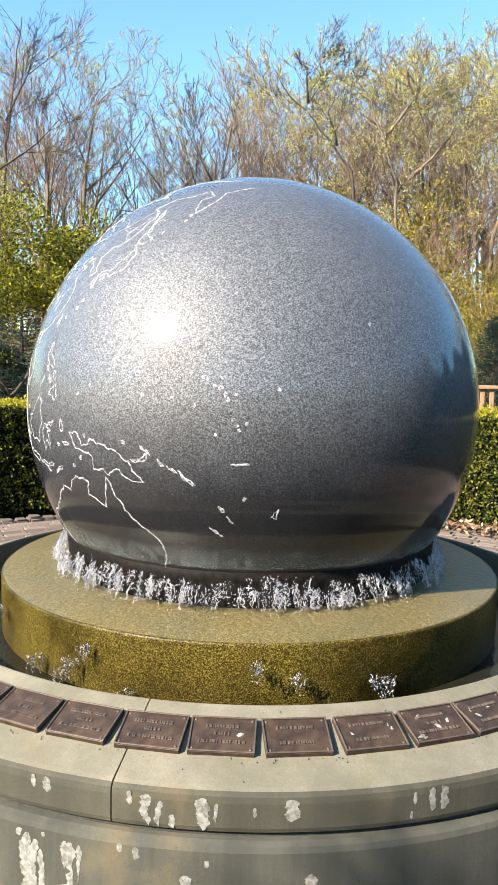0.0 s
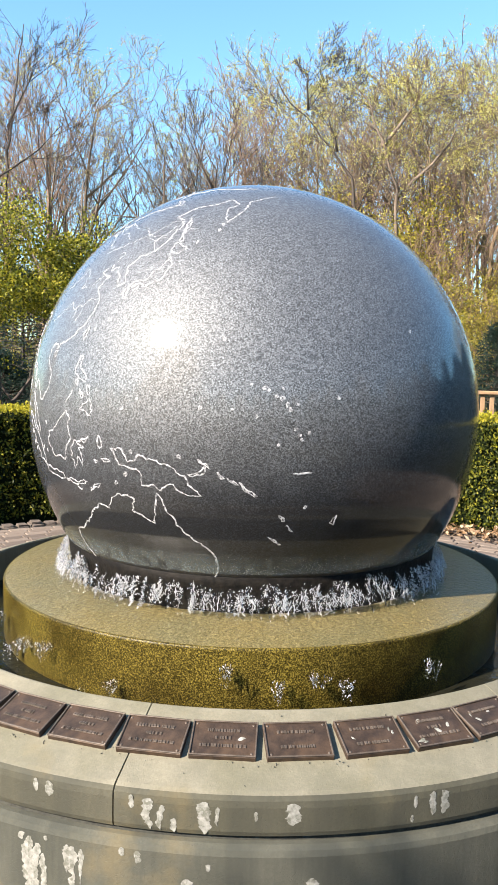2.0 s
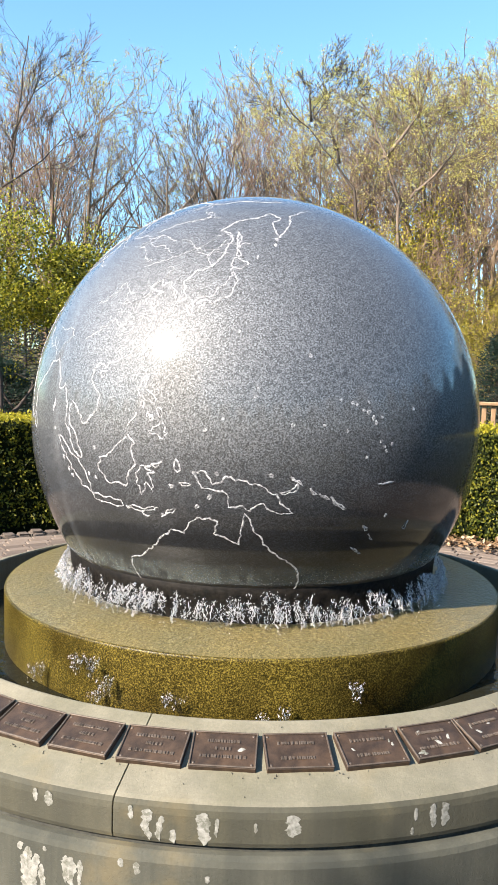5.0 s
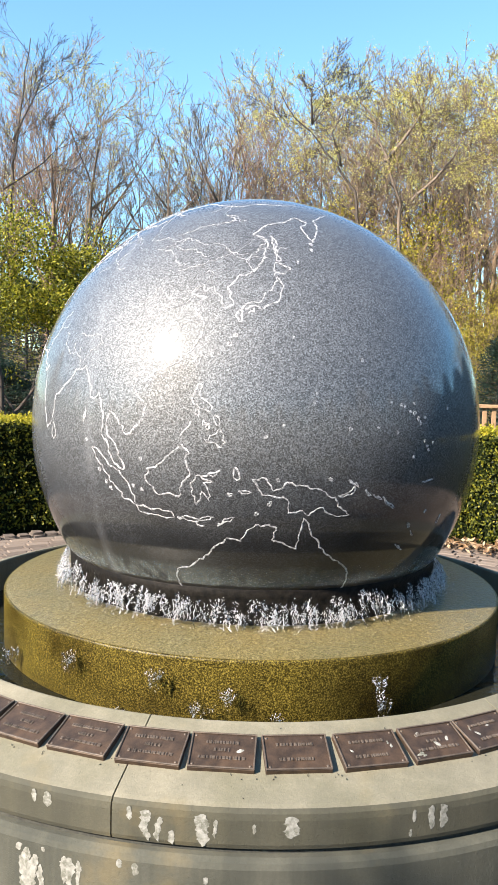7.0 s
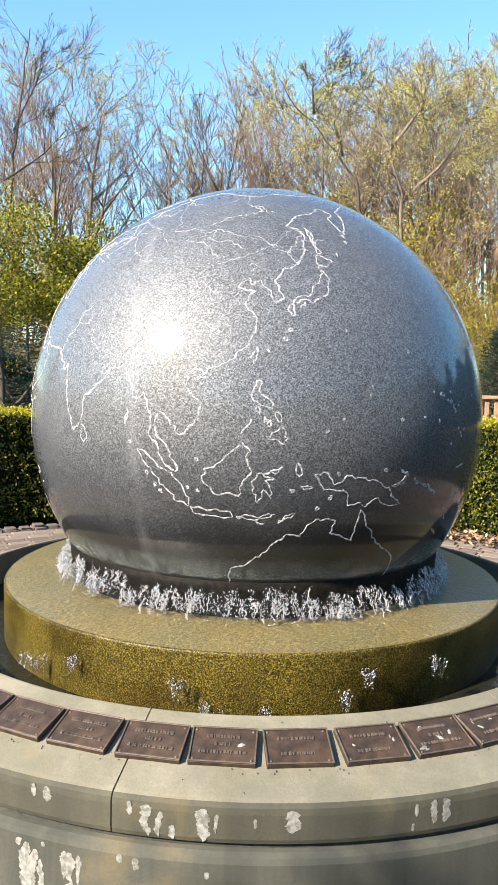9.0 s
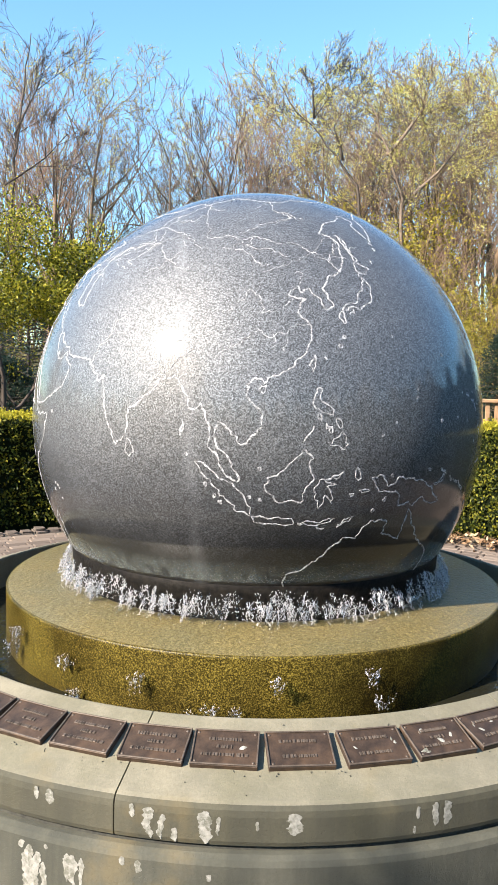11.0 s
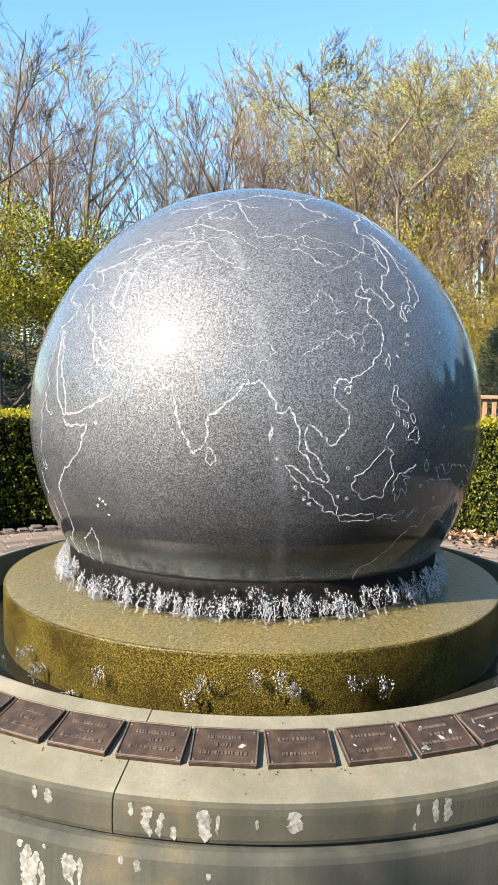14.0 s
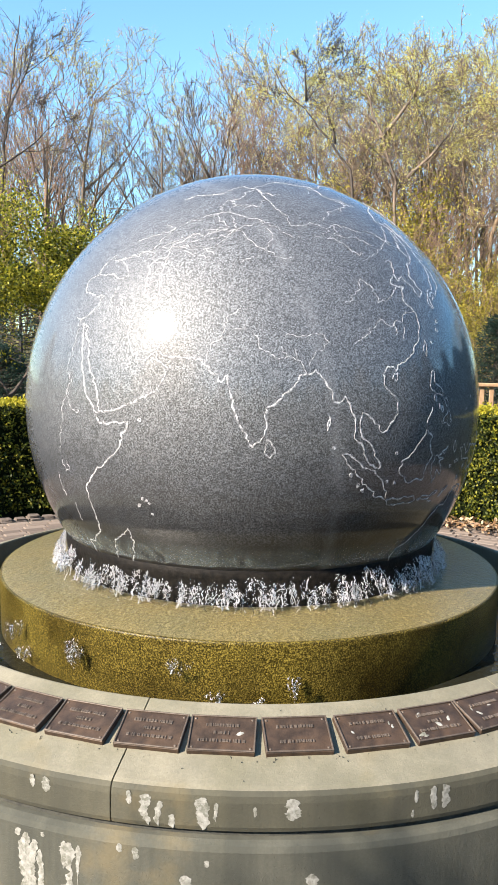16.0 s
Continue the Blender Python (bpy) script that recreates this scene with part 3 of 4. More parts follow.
for i, (lat, lon, size) in enumerate((
        (-4.3, 55.3, 0.5), (-4.8, 55.9, 0.35), (-5.6, 53.4, 0.4), (-4.0, 54.3, 0.3), (-7.2, 56.3, 0.35), (12.5, 54, 0.45), (1.1, 97.5, 0.5), (-1.4, 98.9, 0.55),
        (-2.7, 100, 0.5), (-2.6, 107.9, 0.5), (-2.0, 105.9, 0.5), (3.9, 108.2, 0.35), (13.5, 144.8, 0.4), (15.2, 145.7, 0.4), (7.5, 134.5, 0.5), (9.5, 138.1, 0.4),
        (7.4, 151.8, 0.5), (6.9, 158.2, 0.4), (5.3, 163, 0.35), (7.1, 171.2, 0.4), (9, 167, 0.4), (11.5, 162.3, 0.35), (1.5, 173, 0.4), (-0.5, 166.9, 0.3), (10.5, 168.5, 0.35),
        (-2.1, 147, 0.5), (-1.2, 136.2, 0.4), (-5.9, 134.4, 0.6), (-7.8, 131.5, 0.5), (7.2, 93.7, 0.4), (26.5, 128, 0.5), (28.3, 129.4, 0.4), (24.4, 124, 0.35), (48.5, 154.5, 0.5),
        (50.3, 155.6, 0.5), (45.2, 148.2, 0.6), (-13.8, 172, 0.4), (20.8, 157, 0.4), (27, 142.2, 0.3), (20, 200.8, 0.5), (7.8, 179.6, 0.4), (10.7, 164.8, 0.5), (7.1, 169.2, 0.5), (1, 171, 0.5), (2.2, 170.5, 0.4), (0.2, 171.6, 0.35), (10.2, 165.6, 0.35), (6.2, 169.8, 0.4), (8.4, 168.2, 0.5))):
    islet(lat, lon, size, 200 + i)


# ---------------------------------------------------------------- plaques
def build_plaque(lines, seed):
    thing = empty("plaque")
    tagged(thing, "small weathered bronze memorial plaque screwed to the cap stone", "plaque", "plaques round the rim")
    plate = part("plate", box_bm(0.188, 0.133, 0.022, 0.002, 1, (0, 0, -0.004)), BRONZE, thing)
    for sx, sy, px, py in ((0.188, 0.005, 0, 0.064), (0.188, 0.005, 0, -0.064), (0.005, 0.123, 0.0915, 0), (0.005, 0.123, -0.0915, 0)):
        part("border", box_bm(sx, sy, 0.004, 0.001, 1, (px, py, 0.009)), BRONZE_EDGE, plate, "worn raised border")
    for px in (-0.081, 0.081):
        for py in (-0.054, 0.054):
            bm = bmesh.new()
            bmesh.ops.create_uvsphere(bm, u_segments=8, v_segments=5, radius=0.0045, matrix=Matrix.Translation((px, py, 0.007)) @ Matrix.Diagonal((1, 1, 0.6, 1)))
            part("screw", bm, BRONZE_EDGE, plate, "domed screw head")
    rng = random.Random(seed)
    for py, wide in lines:
        x = -wide / 2
        while x < wide / 2:
            w = rng.uniform(0.003, 0.008)
            part("raised_bar", box_bm(w, rng.uniform(0.009, 0.013), 0.004, 0.0008, 1, (x, py, 0.008)), BRONZE_EDGE, plate, "raised lettering too worn to read")
            x += w + rng.choice((0.002, 0.0015, 0.002, 0.006))
    return thing


def build_plaques():
    """Nine plaques along the sloping cap; the two plainest carry two lines only."""
    three = ((0.030, 0.115), (0.002, 0.045), (-0.028, 0.125))
    two = ((0.028, 0.105), (-0.028, 0.095))
    kinds = [build_plaque(three, 5), build_plaque(two, 6), build_plaque(((0.030, 0.095), (0.002, 0.045), (-0.028, 0.13)), 7)]
    used = set()
    rng = random.Random(77)
    for i, k in enumerate((0, 2, 0, 0, 2, 1, 1, 2, 1)):
        a = 5.5 + (i - 5) * 7.75
        m = Matrix.Rotation(radians(a + rng.uniform(-0.2, 0.2)), 4, "Z") @ pose(0, -1.5375 + rng.uniform(-0.002, 0.002), 0.5220, 17.75, 0, rng.uniform(-0.8, 0.8))
        if k in used:
            thing = copy_thing(kinds[k], m)
        else:
            used.add(k)
            thing = kinds[k]
            thing.matrix_basis = m
        for _ in range((0, 0, 0, 0, 1, 0, 3, 5, 4)[i]):
            x, y, r = rng.uniform(-0.07, 0.075), rng.uniform(-0.05, 0.05), rng.uniform(0.004, 0.010)
            turn = rng.uniform(0, 3)
            ring = []
            for q in range(11):
                b = 2 * math.pi * q / 11
                d = r * rng.uniform(0.6, 1.15)
                u, w = d * 1.7 * math.cos(b), d * 0.8 * math.sin(b)
                ring.append((x + u * math.cos(turn) - w * math.sin(turn), y + u * math.sin(turn) + w * math.cos(turn), 0.0072))
            ring.append((x, y, 0.0084))
            add("lime_spot", mesh_of("lime_spot", ring, [(q, (q + 1) % 11, 11) for q in range(11)], LIME), thing, "pale lime splash")


build_plaques()


# ---------------------------------------------------------------- hedge, kerb, fence
def build_hedge(a0, a1, leaves, seed):
    """A clipped hedge along the terrace from a0 to a1 degrees."""
    rng = random.Random(seed)
    hedge = empty("hedge")
    tagged(hedge, "clipped box hedge with yellow-green new leaves", "hedge", "hedge round the terrace")
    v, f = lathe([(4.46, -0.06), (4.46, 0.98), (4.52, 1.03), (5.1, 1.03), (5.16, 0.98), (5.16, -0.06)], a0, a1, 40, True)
    add("core", mesh_of("hedge_core", v, f, HEDGE_CORE), hedge, "dark inside of the hedge, its shade painted near-black")
    s, fresh = Soup(), Soup()
    for _ in range(leaves):
        a = radians(rng.uniform(a0, a1))
        soup = s
        out = Vector((math.sin(a), -math.cos(a), 0))
        if rng.random() < 0.68:
            z = rng.uniform(0.03, 1.05)
            dent = noise.noise(Vector((a * 52, z * 13, seed)))
            if dent < -0.12 and rng.random() < 0.5:
                continue
            r = 4.41 - 0.05 * dent + abs(rng.gauss(0, 0.045))
            n = (-out + rand_dir(rng) * 0.6).normalized()
        else:
            z = 1.05 + rng.gauss(0, 0.018) + 0.012 * math.sin(a * 60)
            r = rng.uniform(4.40, 5.2)
            n = (Vector((0, 0, 1)) + rand_dir(rng) * 0.9).normalized()
            soup = fresh
        soup.leaf(out * r + Vector((0, 0, z)), (rand_dir(rng) + n * 0.6).normalized(), n, rng.uniform(0.022, 0.045), rng.uniform(0.014, 0.026))
    add("foliage", s.mesh("hedge_leaves", HEDGE_LEAF), hedge, "small glossy leaves")
    add("new_growth", fresh.mesh("hedge_tips", HEDGE_TIP), hedge, "yellow-green new tips along the clipped top")


build_hedge(128, 176, 26000, 1)
build_hedge(184, 232, 26000, 2)
build_hedge(40, 126, 6000, 3)
build_hedge(234, 330, 6000, 4)


def build_fence():
    fence = empty("wooden_fence", pose(3.1, 6.4, 0, 0, 0, -4))
    tagged(fence, "weathered timber picket fence with a flat top rail", "fence")
    part("top_rail", box_bm(2.4, 0.11, 0.045, 0.006, 1, (0, 0, 1.215)), FENCE_WOOD, fence)
    part("bottom_rail", box_bm(2.4, 0.06, 0.05, 0.005, 1, (0, 0, 0.16)), FENCE_WOOD, fence)
    me = None
    for i in range(21):
        if me is None:
            ob = part("picket", box_bm(0.055, 0.028, 1.06, 0.004, 1), FENCE_WOOD, fence)
            me = ob.data
        else:
            ob = add("picket", me, fence)
        ob.matrix_basis = pose(-1.15 + i * 0.115, 0, 0.67)
    for x in (-1.2, 1.2):
        part("post", box_bm(0.09, 0.09, 1.25, 0.006, 1, (x, 0, 0.565)), FENCE_WOOD, fence)


build_fence()


# ---------------------------------------------------------------- trees
def grow(rng, soup, start, heading, length, radius, depth, tips, bend, spread, up, kids, thin=0.010):
    """One limb with its side limbs; tips gathers the twigs' ends."""
    n = (2, 3, 4, 5, 7)[depth]
    pts, rad, d = [start.copy()], [radius], heading.normalized()
    heads = []
    for i in range(n):
        d = (d + rand_dir(rng) * bend + Vector((0, 0, up))).normalized()
        heads.append(d)
        pts.append(pts[-1] + d * (length / n))
        rad.append(max(thin, radius * (1 - 0.88 * (i + 1) / n)))
    soup.tube(pts, rad, 6 if depth > 3 else (4 if depth > 1 else 3))
    if depth == 0:
        tips.append((pts[-1], d))
        return
    low = 0.3 if depth >= 3 else 0.15
    for k in range(kids[depth]):
        at = low + (1 - low) * (k + rng.random()) / kids[depth]
        i = min(n - 1, int(at * n))
        p = pts[i].lerp(pts[i + 1], at * n - i)
        side = heads[i].cross(rand_dir(rng)).normalized()
        w = spread * rng.uniform(0.86, 1.12)
        h = (heads[i] * (1 - w) + side * w + Vector((0, 0, up))).normalized()
        grow(rng, soup, p, h, length * rng.uniform(0.4, 0.6) * (1.2 - 0.5 * at), max(thin * 1.15, rad[i] * rng.uniform(0.5, 0.7)), depth - 1, tips, bend * 1.05, spread, up, kids, thin)


def build_tree(name, label, seed, height, girth, bark, leaf_mat, leaves, leaf_size, kids=(0, 3, 3, 4, 9), stems=1, spread=0.55, up=0.12, lean=0.06, cloud=0.2, bend=0.16):
    rng = random.Random(seed)
    tree = empty("tree")
    tagged(tree, label, "tree", name)
    wood, tips = Soup(), []
    for s in range(stems):
        a = rng.uniform(0, 6.28)
        tilt = lean if stems == 1 else rng.uniform(0.12, 0.4)
        grow(rng, wood, Vector((0.12 * s * math.cos(a), 0.12 * s * math.sin(a), -0.3)), Vector((math.cos(a) * tilt, math.sin(a) * tilt, 1)),
             height * (0.85 if stems == 1 else 0.75), girth, 4, tips, bend, spread, up, kids)
    add("trunk", wood.mesh("trunk", bark, True), tree)
    if leaves:
        crown = Soup()
        tufts = [max(rng.choice(tips), rng.choice(tips), key=lambda t: t[0].z) for _ in range(leaves // 12)]
        for _ in range(leaves):
            p, d = rng.choice(tufts)
            p = p - d * rng.uniform(-0.1, 0.5) + rand_dir(rng) * rng.uniform(0, cloud)
            crown.leaf(p, (rand_dir(rng) + Vector((0, 0, -0.3))).normalized(), rand_dir(rng), leaf_size * rng.uniform(0.6, 1.4), leaf_size * rng.uniform(0.4, 0.8))
        add("crown", crown.mesh("crown", leaf_mat), tree)
    return tree


def build_wood():
    rng = random.Random(11)
    kinds = [
        build_tree("trees of the wood", "tall bare grey tree at the wood's edge", 1, 13, 0.20, BARK, BUD_LEAF, 1500, 0.05, kids=(0, 4, 3, 4, 10), bend=0.08, up=0.07),
        build_tree("trees of the wood", "tall grey tree with a few pale spring buds", 2, 14, 0.18, BARK, BUD_LEAF, 2500, 0.055, kids=(0, 3, 3, 4, 9), bend=0.10, up=0.06),
        build_tree("trees of the wood", "brown tree with a haze of yellow-green buds", 3, 13, 0.11, BARK, BUD_LEAF, 3000, 0.060, kids=(0, 3, 3, 4, 8), stems=2, up=0.08, spread=0.48, cloud=0.22, bend=0.09),
        build_tree("trees of the wood", "brown tree with drooping yellow-green sprays", 4, 12, 0.12, BARK_TAN, BUD_LEAF, 4200, 0.060, kids=(0, 3, 3, 4, 8), stems=2, up=0.06, spread=0.50, cloud=0.22, bend=0.10),
        build_tree("trees of the wood", "slender bare reddish-grey tree", 5, 12, 0.15, BARK_RED, BUD_LEAF, 500, 0.05, kids=(0, 3, 3, 4, 11), spread=0.4, up=0.10, bend=0.06),
        build_tree("trees of the wood", "dark bare tree with fine upright twigs", 6, 13, 0.20, BARK_DARK, BUD_LEAF, 0, 0.08, kids=(0, 4, 3, 4, 9), spread=0.45, up=0.09, bend=0.08),
    ]
    tall = [max(v.co.z for v in ob.children[0].data.vertices) for ob in kinds]
    spots = []
    for y, n, half in ((25, 6, 9), (29, 9, 11), (34, 11, 13), (40, 12, 15), (47, 11, 17), (55, 9, 20)):
        for i in range(n):
            x = -half + 2 * half * (i + rng.uniform(0.1, 0.9)) / n
            if y < 45 or x > 1.5 or i % 2:
                spots.append((x, y + rng.uniform(-2, 2), 1.0))
    for i in range(16):
        y = rng.uniform(20, 30)
        spots.append((rng.uniform(0.19, 0.36) * (y + 3.7), y, 0.5))
    for i in range(30):
        a = radians(rng.uniform(20, 85) * (1 if i < 19 else -1))
        d = rng.uniform(17, 30)
        spots.append((d * math.sin(a), d * math.cos(a) - 3.7, 1.02))
    for i in range(26):
        a = radians(rng.uniform(21, 50) * (1 if i < 18 else -1))
        d = rng.uniform(24, 40)
        spots.append((d * math.sin(a), d * math.cos(a) - 3.7, 1.02))
    for i in range(15):
        y = 27 + 4 * (i % 3)
        spots.append(((-0.27 + 0.04 * i) * (y + 3.7), y, 1.04))
    for i in range(9):
        y = rng.uniform(21, 27)
        spots.append((rng.uniform(0.2, 0.33) * (y + 3.7), y, 0.7))
    used = set()
    for x, y, size in spots:
        right = x / (y + 3.7)
        pool = (5, 0, 4, 4, 1) if right < -0.17 else ((5, 5, 2, 1, 0, 4, 5) if right < 0.06 else (2, 3, 4, 2, 1, 5, 3))
        if size in (0.5, 0.7):
            pool = (4, 5, 4)
        elif size == 1.04:
            pool = (0, 5, 2, 5) if right < 0.02 else (5, 2, 3)
        k = rng.choice(pool)
        slope = 0.40 if size == 1.02 else 0.35 if right < -0.2 else (0.345 if right < 0.04 else 0.33 + 0.25 * max(0, right - 0.15))
        s = (1.6 + slope * (y + 3.7)) * rng.uniform(0.8, 1.04) * size / tall[k]
        slim = s * (0.7 if size in (0.5, 0.7) else 1.0)
        m = pose(x, y, ground_height(x, y) - 0.1, 0, 0, rng.uniform(0, 360)) @ Matrix.Diagonal((slim, slim, s, 1))
        if k in used:
            copy_thing(kinds[k], m)
        else:
            used.add(k)
            kinds[k].matrix_basis = m
    for k, ob in enumerate(kinds):
        if k not in used:
            ob.matrix_basis = pose(-30 + 4 * k, 40, 2)


build_wood()


def build_limbed_tree(label, y, seed, limbs, bark, leaves, twigs, thin=0.006):
    """A tree whose main limbs run through a few (x, z) places; side limbs and twigs grow from them."""
    rng = random.Random(seed)
    x0, z0 = limbs[0][1][0]
    tree = empty("tree", pose(x0, y, z0))
    tagged(tree, label, "tree", "trees of the wood")
    wood, tips = Soup(), []
    for girth, places in limbs:
        line, depth = [], rng.uniform(-0.4, 0.4)
        ends = [Vector((x - x0, 0, z - z0)) for x, z in places]
        total = sum((q - p).length for p, q in zip(ends, ends[1:]))
        far, walked = depth, 0.0
        for p, q in zip(ends, ends[1:]):
            n = max(2, int((q - p).length / 0.35))
            for i in range(n):
                walked += (q - p).length / n
                far = depth * walked / total * 2
                line.append(p.lerp(q, i / n) + Vector((rng.gauss(0, 0.03), far, rng.gauss(0, 0.02))))
        line.append(ends[-1] + Vector((0, far, 0)))
        rad = [max(0.010, girth * (1 - 0.85 * i / (len(line) - 1))) for i in range(len(line))]
        wood.tube(line, rad, 7)
        first = 0.45 if places[0] == limbs[0][1][0] else 0.1
        for k in range(twigs):
            i = min(len(line) - 2, int(len(line) * (first + (1 - first) * (k + rng.random()) / twigs)))
            d = (line[i + 1] - line[i]).normalized()
            side = d.cross(rand_dir(rng)).normalized()
            grow(rng, wood, line[i], d * 0.5 + side * 0.6 + Vector((0, 0, 0.15)), rng.uniform(0.7, 1.65), max(0.012, rad[i] * 0.45), 3, tips, 0.05, 0.36, 0.015, (0, 3, 4, 6), thin)
    add("trunk", wood.mesh("trunk", bark, True), tree)
    if leaves:
        s = Soup()
        tufts = [rng.choice(tips) for _ in range(leaves // 14)]
        for _ in range(leaves):
            p, d = rng.choice(tufts)
            s.leaf(p - d * rng.uniform(-0.1, 0.5) + rand_dir(rng) * rng.uniform(0, 0.17), (rand_dir(rng) + Vector((0, 0, -0.3))).normalized(), rand_dir(rng), rng.uniform(0.03, 0.07), rng.uniform(0.02, 0.04))
        add("crown", s.mesh("crown", BUD_LEAF), tree)


build_limbed_tree("spreading brown tree with yellow-green spring tufts", 22.3, 51, (
    (0.10, ((4.6, 0.9), (4.4, 4.5), (4.25, 6.9), (3.8, 8.2), (3.4, 9.2), (3.0, 9.8), (2.8, 10.2))),
    (0.07, ((3.85, 8.2), (4.45, 9.0), (4.8, 9.5), (5.0, 9.9))),
    (0.07, ((4.3, 6.6), (5.4, 7.7), (6.1, 8.6), (6.4, 9.4)))), BARK, 5000, 10)
build_limbed_tree("leaning brown tree with long bare limbs and pale tufts", 22.6, 52, (
    (0.09, ((3.7, 0.9), (3.4, 5.0), (3.0, 7.4), (2.5, 8.1), (1.55, 9.3), (1.0, 9.8), (0.5, 10.6))),
    (0.05, ((2.5, 8.1), (2.2, 9.2), (2.4, 9.8))),
    (0.05, ((1.55, 9.3), (1.45, 9.9), (1.5, 10.3)))), BARK_DARK, 2400, 6)
build_limbed_tree("pale-barked tree leaning out with yellow-green tufts", 22.0, 53, (
    (0.11, ((7.0, 0.9), (7.2, 3.3), (7.45, 5.6), (7.9, 6.9), (8.4, 8.6), (8.6, 9.6), (8.5, 10.2))),
    (0.07, ((8.2, 8.0), (8.0, 9.3), (7.3, 9.9), (6.9, 10.3)))), BARK_TAN, 4200, 10)
build_limbed_tree("tall dark bare tree with steep fine branches", 16.3, 54, (
    (0.075, ((-6.5, 0.1), (-6.4, 4.0), (-6.17, 6.8), (-6.03, 7.8), (-5.9, 8.8), (-5.83, 9.6))),
    (0.028, ((-6.1, 7.0), (-5.65, 8.2), (-5.5, 8.9))),
    (0.03, ((-6.3, 5.8), (-5.4, 6.6), (-4.9, 7.2)))), BARK_DARK, 0, 5, 0.0035)


def leaf_cloud(rng, lobes, count, size, soup):
    for _ in range(count):
        c, r = rng.choice(lobes)
        d = rand_dir(rng)
        p = c + Vector((d.x * r[0], d.y * r[1], d.z * r[2])) * rng.uniform(0.55, 1.05)
        soup.leaf(p, (rand_dir(rng) + d * 0.5).normalized(), rand_dir(rng), size * rng.uniform(0.6, 1.3), size * rng.uniform(0.4, 0.8))


def build_shrub_tree():
    rng = random.Random(21)
    tree = empty("small_tree", pose(-2.95, 5.9, 0))
    tagged(tree, "small multi-stemmed tree in fresh yellow-green leaf behind the hedge", "tree")
    wood, tips = Soup(), []
    for a, t in ((0.3, 0.5), (2.4, 0.55), (3.6, 0.35), (5.0, 0.4)):
        grow(rng, wood, Vector((0.06 * math.cos(a), 0.06 * math.sin(a), -0.1)), Vector((math.cos(a) * t, math.sin(a) * t, 1)), 2.7, 0.055, 4, tips, 0.2, 0.55, 0.04, (0, 2, 3, 3, 5), 0.003)
    add("trunk", wood.mesh("trunk", BARK_DARK, True), tree)
    s = Soup()
    for _ in range(14000):
        p, d = rng.choice(tips)
        q = p + rand_dir(rng) * rng.uniform(0.02, 0.26)
        s.leaf(q, (rand_dir(rng) + Vector((0, 0, 0.3))).normalized(), rand_dir(rng), rng.uniform(0.022, 0.045), rng.uniform(0.014, 0.026))
    lobes = []
    for x, y, z, r in ((0.35, 0, 2.5, 0.6), (-0.5, 0, 2.45, 0.6), (0.65, -0.1, 2.25, 0.4), (0.1, 0.1, 3.0, 0.5), (-0.6, 0.2, 3.0, 0.5), (0.0, -0.3, 2.25, 0.45), (0.75, 0.1, 2.75, 0.35)):
        lobes.append((Vector((x, y, z)), (r, r, r * 0.75)))
    leaf_cloud(rng, lobes, 20000, 0.038, s)
    add("crown", s.mesh("crown", SHRUB_LEAF), tree)


build_shrub_tree()


def build_conifer(m, height, wide, seed):
    rng = random.Random(seed)
    tree = empty("conifer", m)
    tagged(tree, "small blue-green conifer beyond the hedge; unseen copies round about block light", "tree", "conifers")
    wood, s = Soup(), Soup()
    wood.tube([Vector((0, 0, -0.1)), Vector((0, 0, height * 0.5)), Vector((0, 0, height))], [0.07, 0.04, 0.008], 6)
    for i in range(110):
        h = height * (0.06 + 0.92 * (i / 110))
        reach = wide * (1 - h / height) ** 0.8 + 0.06
        a = i * 2.4 + rng.uniform(-0.3, 0.3)
        d = Vector((math.cos(a), math.sin(a), 0.12))
        p = Vector((0, 0, h))
        wood.tube([p, p + d * reach * 0.6, p + d * reach + Vector((0, 0, -0.06 * reach))], [0.014, 0.008, 0.003], 3)
        for _ in range(90):
            k = rng.uniform(0.25, 1.05)
            q = p + d * reach * k + rand_dir(rng) * 0.07
            s.leaf(q, (d + rand_dir(rng) * 0.9).normalized(), rand_dir(rng), rng.uniform(0.05, 0.09), rng.uniform(0.012, 0.02))
    add("trunk", wood.mesh("trunk", BARK_DARK), tree)
    add("crown", s.mesh("crown", PINE_LEAF), tree)


build_conifer(pose(3.95, 9.5, 0), 2.2, 0.8, 31)
build_conifer(pose(-3.7, 8.2, 0), 1.6, 1.0, 32)
build_conifer(pose(-4.3, 11.3, 0), 3.2, 1.3, 33)
build_conifer(pose(-5.6, 12.6, 0), 3.6, 1.4, 34)


